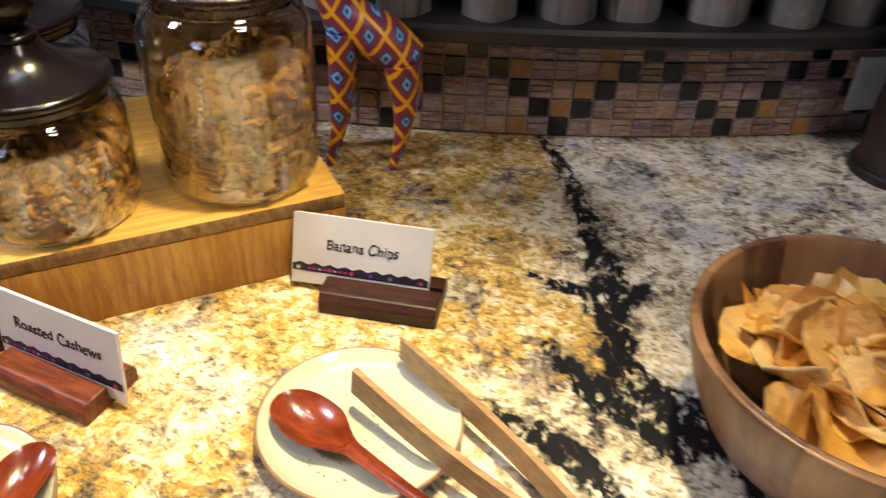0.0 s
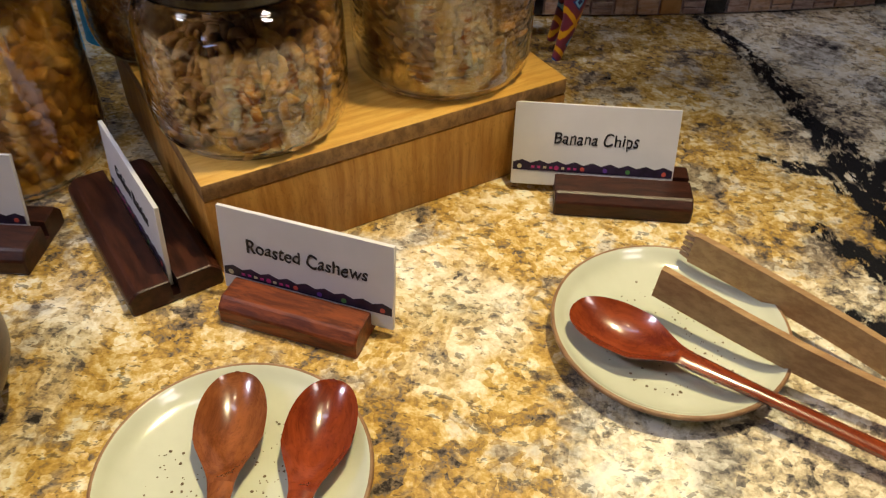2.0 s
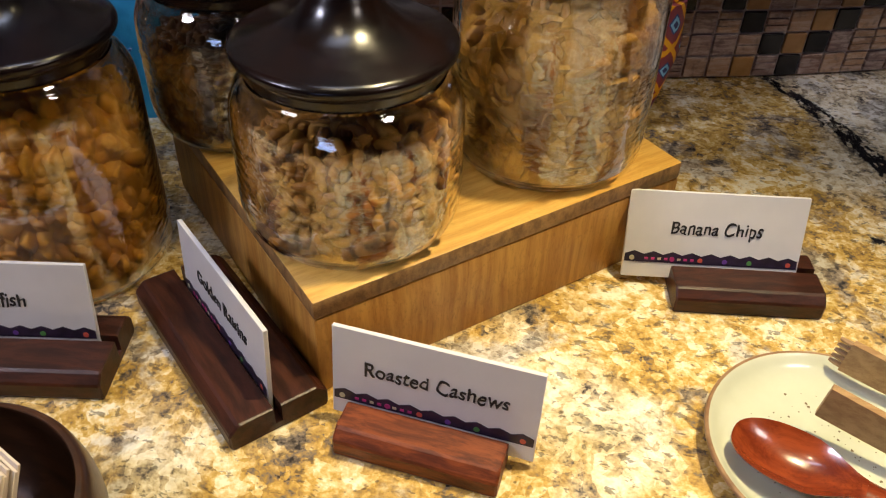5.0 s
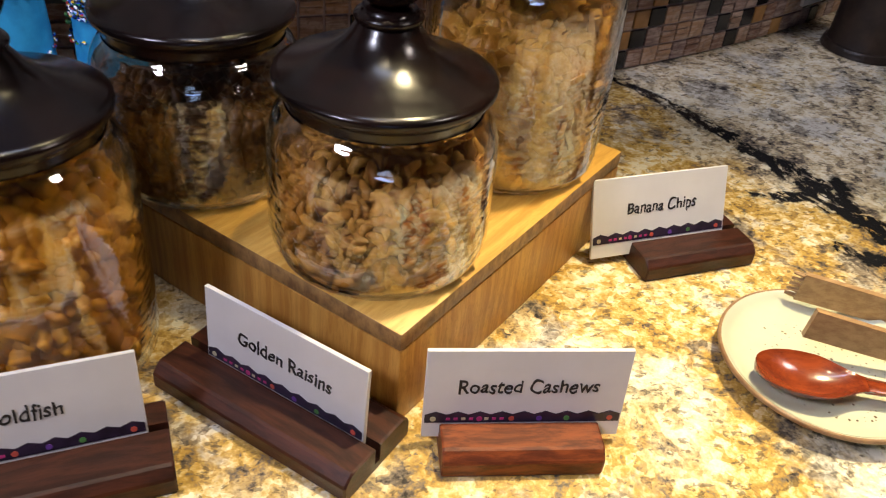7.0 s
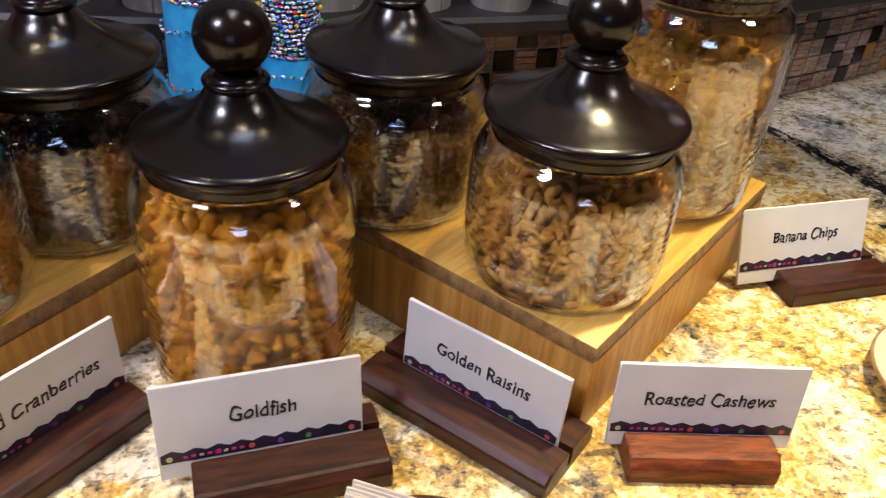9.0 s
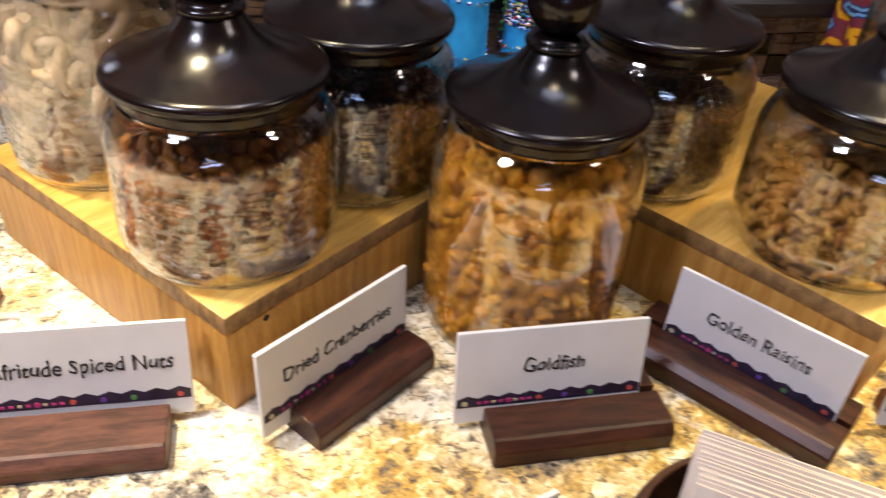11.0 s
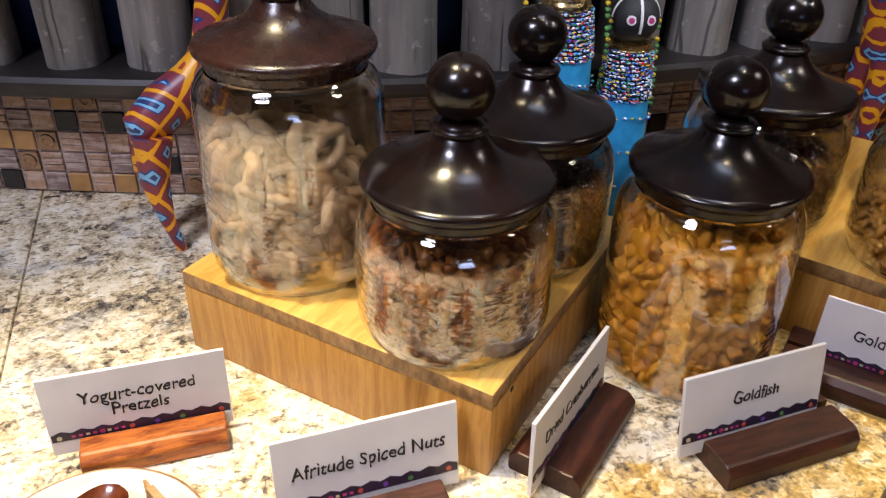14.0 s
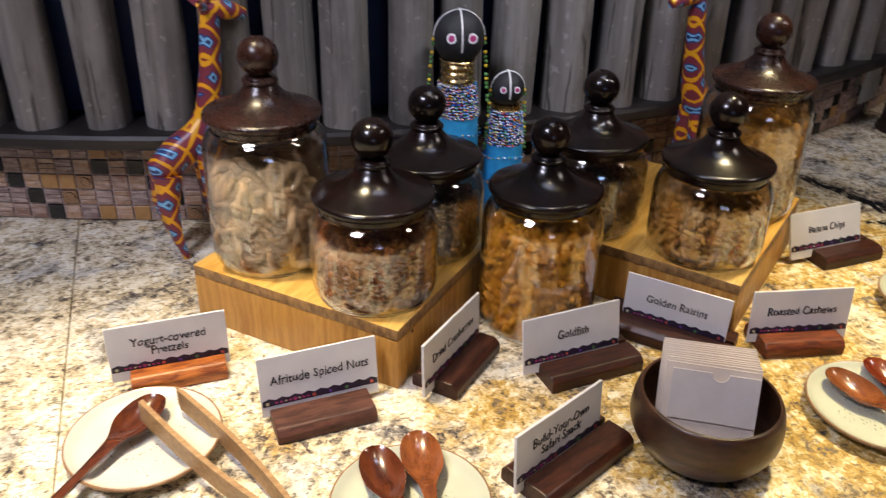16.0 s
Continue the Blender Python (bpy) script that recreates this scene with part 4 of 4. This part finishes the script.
turned_bowl(-0.388, 0.492, [(0, 0.0), (0.034, 0.0), (0.044, 0.003), (0.056, 0.014), (0.0637, 0.030), (0.0642, 0.044), (0.0618, 0.056), (0.0598, 0.0605), (0.0578, 0.0615), (0.0563, 0.0600), (0.0578, 0.046), (0.0563, 0.028), (0.048, 0.014), (0.030, 0.0085), (0, 0.008)], "wooden_bowl", "dark turned wooden bowl full of paper bags")
for i in range(17):
    o = thing("paper_bag", "small flat unbleached paper bag standing in the bowl", "paper bag", "paper bags in the bowl", pose(-0.400 + 0.0006 * i + (i * 13 % 7 - 3) * 0.0003, 0.474 + 0.0014 * i, 0.0270 + 0.0003 * i + (i * 37 % 5 - 2) * 0.0005, -22 - 0.12 * i, 0, -31 + (i * 7 % 5) * 0.5 - 1))
    w, h = 0.0385, 0.066
    bm = box(-w, w, -0.00064, 0.00064, 0, h, 0.0002, 1)
    part("sheet", bm, PAPER, o)
    if i == 0:
        arc = [(0.006 + 0.0072 * math.cos(a * math.pi / 8), 0.0610 - 0.0068 * math.sin(a * math.pi / 8)) for a in range(9)]
        part("pocket", strip([(-w * 0.86, 0.018), (w, 0.018), (w, 0.0610)] + arc + [(-w * 0.86, 0.0610)], -0.0030, 0.0016), FLAP, o, "greyish front pocket with a thumb notch", smooth=False)


def chip_bowl():
    cols = [(0.16, 0.075, 0.035), (0.34, 0.17, 0.075), (0.24, 0.12, 0.06), (0.11, 0.05, 0.028)]
    m = mat("stave_wood", 0.35, coat=0.2)
    t = Tree(m)
    sep = t.add("ShaderNodeSeparateXYZ", Vector=t.coords())
    ang = t.math("MULTIPLY", t.math("ADD", t.math("ARCTAN2", sep.outputs[1], sep.outputs[0]), 3.15), 2.9)
    w = t.add("ShaderNodeTexWhiteNoise")
    w.noise_dimensions = "1D"
    t.put(w.inputs["W"], t.math("FLOOR", ang))
    c = t.ramp(w.outputs["Value"], [(0.0, cols[0]), (0.3, cols[1]), (0.55, cols[2]), (0.8, cols[3])], True)
    g = t.noise(t.scaled(t.coords(), (60, 60, 10)), 1.0, 5, 0.6)
    t.colour(t.mix(t.math("MULTIPLY", t.step(g, 0.4, 0.65), 0.45), c, (0.42, 0.24, 0.12)))
    t.bump(g, 0.1, 0.0006)
    turned_bowl(0.325, 0.672, [(0, 0.0), (0.06, 0.0), (0.068, 0.002), (0.090, 0.022), (0.106, 0.055), (0.1145, 0.090), (0.1135, 0.0935), (0.1095, 0.0940), (0.1075, 0.0915), (0.099, 0.056), (0.082, 0.024), (0.05, 0.010), (0, 0.009)], "salad_bowl", "large wooden stave bowl filled with crisp chips", (m,))
    rnd = random.Random(11)
    for i in range(80):
        bm = bmesh.new()
        a, q = rnd.uniform(0, 6.28), 0.088 * math.sqrt(rnd.random())
        z = 0.062 + 0.026 * (1 - q / 0.09) + rnd.uniform(-0.006, 0.009)
        q *= 0.82
        s = rnd.uniform(0.022, 0.034)
        mt = pose(0.325 + q * math.cos(a), 0.672 + q * math.sin(a), z) @ Euler((rnd.uniform(-0.7, 0.7), rnd.uniform(-0.7, 0.7), rnd.uniform(0, 6.3))).to_matrix().to_4x4()
        n = rnd.choice((4, 5, 5, 6))
        curl = rnd.uniform(0.25, 0.75)
        wave, ph = rnd.uniform(-0.4, 0.4), rnd.uniform(0, 6)
        m = n * 3
        edge = [s * (1.0 if k % 3 == 0 else 0.90) * rnd.uniform(0.93, 1.06) for k in range(m)]
        faces = []
        for side in (0.0008, -0.0008):
            rings = [[bm.verts.new(mt @ Vector((0, 0, side)))]]
            for f in (0.25, 0.5, 0.75, 0.92, 1.0):
                ring = []
                for k in range(m):
                    a2 = 2 * math.pi * k / m
                    px, py = f * edge[k] * math.cos(a2), f * edge[k] * math.sin(a2)
                    ring.append(bm.verts.new(mt @ Vector((px, py, curl * px * px / s + wave * px * py / s + 0.0022 * math.sin(3 * a2 + ph + 4 * f) * f + 0.0016 * math.sin(260 * px + ph) * math.sin(230 * py + 2 * ph) + side))))
                rings.append(ring)
            for k in range(m):
                j = (k + 1) % m
                bm.faces.new((rings[0][0], rings[1][k], rings[1][j]))
                for p, q in zip(rings[1:], rings[2:]):
                    bm.faces.new((p[k], q[k], q[j], p[j]))
            faces.append(rings[-1])
        for k in range(m):
            j = (k + 1) % m
            bm.faces.new((faces[0][k], faces[0][j], faces[1][j], faces[1][k]))
        tagged(part("crisp_chip", bm, CHIP, crease=70), "golden curled crisp chip lying in the wooden bowl", "chip", "crisp chips in the bowl")
    tagged(part("wooden_scoop", tube([(0.352, 0.665, 0.084), (0.375, 0.658, 0.090), (0.47, 0.635, 0.118)], [0.016, 0.018, 0.009], 12, flat=0.3), TONG), "greyish wooden scoop lying on the chips", "scoop")


chip_bowl()


# ---- figurines, one plain mesh each ----
def giraffe(x, y, turn, flip, label, long=1.0):
    bm = bmesh.new()
    f = flip * long
    tube([(-0.034 * f, 0, 0.098), (-0.030 * f, 0, 0.110), (-0.012 * f, 0, 0.128), (0.010 * f, 0, 0.146), (0.020 * f, 0, 0.165)], [0.008, 0.021, 0.024, 0.022, 0.016], 14, bm, 0.85)
    tube([(0.012 * f, 0, 0.140), (0.024 * f, 0, 0.175), (0.030 * f, 0, 0.225), (0.034 * f, 0, 0.275), (0.036 * f, 0, 0.290)], [0.021, 0.0155, 0.0125, 0.0115, 0.010], 14, bm)
    tube([(0.026 * f, 0, 0.290), (0.040 * f, 0, 0.291), (0.058 * f, 0, 0.285), (0.068 * f, 0, 0.281)], [0.006, 0.0125, 0.0095, 0.006], 12, bm)
    for s in (-1, 1):
        tube([(0.033 * f, s * 0.006, 0.298), (0.030 * f, s * 0.009, 0.318)], [0.003, 0.0035], 8, bm)
        tube([(0.028 * f, s * 0.008, 0.294), (0.020 * f, s * 0.020, 0.300)], [0.0045, 0.002], 8, bm)
        tube([(-0.026 * f, s * 0.010, 0.108), (-0.030 * f, s * 0.014, 0.070), (-0.027 * f, s * 0.017, 0.035), (-0.020 * f, s * 0.019, 0.0)], [0.017, 0.0125, 0.0072, 0.0042], 10, bm)
        tube([(0.014 * f, s * 0.010, 0.135), (0.016 * f, s * 0.014, 0.085), (0.019 * f, s * 0.017, 0.040), (0.026 * f, s * 0.019, 0.0)], [0.015, 0.0115, 0.0070, 0.0042], 10, bm)
    o = part("giraffe_figurine", bm, GIRAFFE, m=pose(x, y, 0, 0, 0, turn))
    return tagged(o, label, "figurine", "painted giraffe figurines")


giraffe(-0.775, 0.995, 12, 1, "carved giraffe painted in yellow, maroon and blue diamonds", 1.2)
giraffe(-0.087, 0.955, 8, -1, "carved giraffe painted in diamonds behind a riser", 1.35)


def doll(x, y, r, h_skirt, h_beads, h_neck, r_head, label, seed):
    rnd = random.Random(seed)
    bm = bmesh.new()
    counts = []

    def mark(i):
        for fc in list(bm.faces)[counts[-1] if counts else 0:]:
            fc.material_index = i
        counts.append(len(bm.faces))

    lathe(smooth_profile([(0, 0), (r * 1.12, 0), (r * 1.14, 0.004), (r * 1.08, h_skirt * 0.5), (r * 1.0, h_skirt * 0.95), (r * 0.9, h_skirt), (0, h_skirt)], 3), 32, bm)
    mark(0)
    lathe([(0, h_skirt - 0.001), (r * 0.95, h_skirt - 0.001), (r * 0.78, h_beads), (0, h_beads)], 24, bm)
    mark(1)
    lathe(smooth_profile([(0, h_beads)] + [(r * (0.78 if k % 2 else 0.70), h_beads + (h_neck - h_beads) * k / 7) for k in range(8)] + [(0, h_neck)], 3), 24, bm)
    mark(2)
    hc = h_neck + r_head * 0.85
    lathe([(r_head * math.sin(math.pi * k / 14), hc - r_head * 1.05 * math.cos(math.pi * k / 14)) for k in range(15)], 28, bm)
    mark(1)
    arc = [(0, -r_head * 0.97 * math.sin(a), hc + r_head * 1.02 * math.cos(a)) for a in [-0.2 + 0.24 * k for k in range(10)]]
    tube(arc, [0.0014] * 10, 6, bm)
    arc = [(r_head * 0.97 * math.sin(a), -0.003, hc + r_head * 1.02 * math.cos(a)) for a in [-1.5 + 0.3 * k for k in range(11)]]
    tube(arc, [0.0014] * 11, 6, bm)
    for sx in (-1, 1):
        tube([(sx * 0.38 * r_head, -0.80 * r_head, hc + 0.12 * r_head), (sx * 0.40 * r_head, -0.93 * r_head, hc + 0.14 * r_head)], [0.20 * r_head] * 2, 10, bm)
    mark(4)
    for sx in (-1, 1):
        tube([(sx * 0.40 * r_head, -0.90 * r_head, hc + 0.14 * r_head), (sx * 0.41 * r_head, -0.97 * r_head, hc + 0.14 * r_head)], [0.12 * r_head] * 2, 10, bm)
    mark(5)
    b = []
    z = h_skirt + 0.001
    while z < h_beads:
        f = (z - h_skirt) / (h_beads - h_skirt)
        rr = r * (0.97 - 0.17 * f) + 0.001
        n = int(2 * math.pi * rr / 0.0042)
        for k in range(n):
            a = 2 * math.pi * (k + rnd.uniform(-0.2, 0.2)) / n
            b.append((rr * math.cos(a), rr * math.sin(a), z + rnd.uniform(-0.0006, 0.0006), 0.0018))
        z += 0.0034
    for z in (h_skirt * 0.35, h_skirt * 0.62, h_skirt * 0.88):
        for k in range(22):
            a = 2 * math.pi * k / 22
            b.append((r * 1.11 * math.cos(a), r * 1.11 * math.sin(a), z + 0.002 * math.sin(3 * a), 0.0017))
    ico = bmesh.new()
    bmesh.ops.create_icosphere(ico, subdivisions=1, radius=1)
    ico.verts.index_update()
    vs, fs = [v.co.copy() for v in ico.verts], [[v.index for v in fc.verts] for fc in ico.faces]
    ico.free()
    cords = [[], []]
    for side in (-1, 1):
        for k in range(15):
            if k % 5 != 2:
                cords[k % 3 == 0].append((side * r_head * (0.99 + 0.016 * k), -0.003, hc - 0.002 - 0.0053 * k, 0.0026))
    for px, py, pz, s in b + cords[0] + cords[1]:
        made = [bm.verts.new(Vector((px, py, pz)) + Matrix.Rotation(math.atan2(py, px), 3, "Z") @ Vector((s * v.x, 1.3 * s * v.y, 0.9 * s * v.z))) for v in vs]
        for fc in fs:
            bm.faces.new([made[i] for i in fc])
    mark(3)
    for i, cord in ((6, cords[0]), (7, cords[1])):
        first = len(bm.faces) - len(fs) * (len(cords[1]) + (len(cords[0]) if i == 6 else 0))
        for fc in list(bm.faces)[first:first + len(fs) * len(cord)]:
            fc.material_index = i
    o = part("beaded_doll", bm, (SKIRT, BLACK, BRASS, BEADS, WHITE, DOTS["pink"], DOTS["green"], DOTS["yellow"]), m=pose(x, y, 0, 0, 0, -12))
    return tagged(o, label, "doll", "beaded dolls")


doll(-0.399, 0.932, 0.0232, 0.126, 0.169, 0.1768, 0.0208, "small beaded doll in a blue skirt, plain black head", 1)
doll(-0.464, 0.932, 0.0262, 0.168, 0.207, 0.2355, 0.0300, "taller beaded doll in a blue skirt, brass neck coils", 2)


# ---- urn and outlet ----
tagged(part("dark_urn", lathe(smooth_profile([(0, 0), (0.046, 0), (0.0495, 0.004), (0.0480, 0.010), (0.0440, 0.016), (0.043, 0.06), (0.043, 0.12), (0.050, 0.17), (0.054, 0.21), (0.050, 0.24), (0.038, 0.27), (0.030, 0.29), (0.034, 0.31), (0, 0.31)], 3), 40), URN, m=pose(0.447, 1.080, 0)), "dark bronze-brown carved urn standing by the splashback", "urn")
outlet = thing("wall_outlet", "white plastic outlet plate on the tiled splashback", "outlet", m=pose(*on_curve(0.757, FACE + 0.0045)[:2], 0.058, 0, 0, on_curve(0.757, FACE)[2]))
part("plate", box(-0.034, 0.030, -0.003, 0.003, -0.028, 0.034, 0.0015), PLASTIC, outlet)
for k in (-1, 1):
    part("socket", box(-0.012 + 0.018 * k, 0.012 + 0.018 * k, -0.0045, -0.0031, -0.016, 0.016, 0.0006), PLASTIC, outlet)

# ---- mosaic tiles ----
PITCH, ROWH = 0.02255, 0.0217
# the dark tiles run in a zigzag, up four rows and down again; some are ringed, some half gold
GOLDS = {(0, 1), (1, 2), (2, 3), (-2, 3), (2, 4), (-2, 0), (10, 1), (12, 0), (-47, 2), (-46, 2), (-44, 4), (-44, 0), (-42, 0), (-39, 0), (-36, 3), (-28, 1), (-21, 2), (-13, 1), (-11, 3), (-6, 2), (17, 2), (20, 0), (23, 3)}
RINGED = {(-46, 1), (-45, 2), (-43, 4), (-39, 0), (-37, 2), (-25, 2), (-9, 1)}


def tile_mesh(material, strips=1):
    bm = bmesh.new()
    w, h = PITCH - 0.0022, ROWH - 0.0022
    for k in range(strips):
        z0, z1 = h * k / strips + (0.0004 if k else 0), h * (k + 1) / strips - (0.0004 if k < strips - 1 else 0)
        box(0, w, -0.0011 - 0.0006 * (k % 2), 0.003, z0, z1, 0.0006, 1, bm)
    return mesh_of(bm, "tile", material, smooth=False)


def ring_mesh():
    """A dark tile with a raised brown ring."""
    bm = box(0, PITCH - 0.0022, -0.0011, 0.003, 0, ROWH - 0.0022, 0.0006, 1)
    n = len(bm.faces)
    c, h = (PITCH - 0.0022) / 2, (ROWH - 0.0022) / 2
    rings = [[bm.verts.new((c + r * math.cos(k * math.pi / 8), y, h + r * math.sin(k * math.pi / 8))) for k in range(16)] for r, y in ((0.0076, -0.001), (0.0068, -0.0022), (0.0046, -0.0022), (0.0038, -0.001))]
    for p, q in zip(rings, rings[1:]):
        for k in range(16):
            bm.faces.new((p[k], p[(k + 1) % 16], q[(k + 1) % 16], q[k]))
    bm.faces.ensure_lookup_table()
    for f in bm.faces[n:]:
        f.material_index = 1
    return mesh_of(bm, "ringed_tile", TILE_BLACK, RIM, smooth=False)


T_STONE, T_STRIP, T_STRIP3, T_BLACK, T_GOLD, T_RING = tile_mesh(TILE), tile_mesh(TILE, 2), tile_mesh(TILE, 3), tile_mesh(TILE_BLACK), tile_mesh(TILE_GOLD), ring_mesh()
rt = random.Random(3)
for col in range(-52, 24):
    for row in range(6):
        up = 4 - abs(4 - (col - (1 if col < -20 else 0)) % 8)
        if row == up:
            me = T_RING if (col, row) in RINGED else T_BLACK
        elif (col, row) in GOLDS:
            me = T_GOLD
        else:
            me = rt.choice((T_STONE, T_STONE, T_STRIP, T_STRIP3))
        if row == 5 and me is T_BLACK:
            me = T_STONE
        o = new("tile", me)
        o.parent = backsplash
        tx, ty, turn = on_curve(0.3985 + PITCH * col, FACE + 0.0016)
        o.matrix_basis = pose(tx, ty, 0.0025 + ROWH * row, 0, 0, turn)
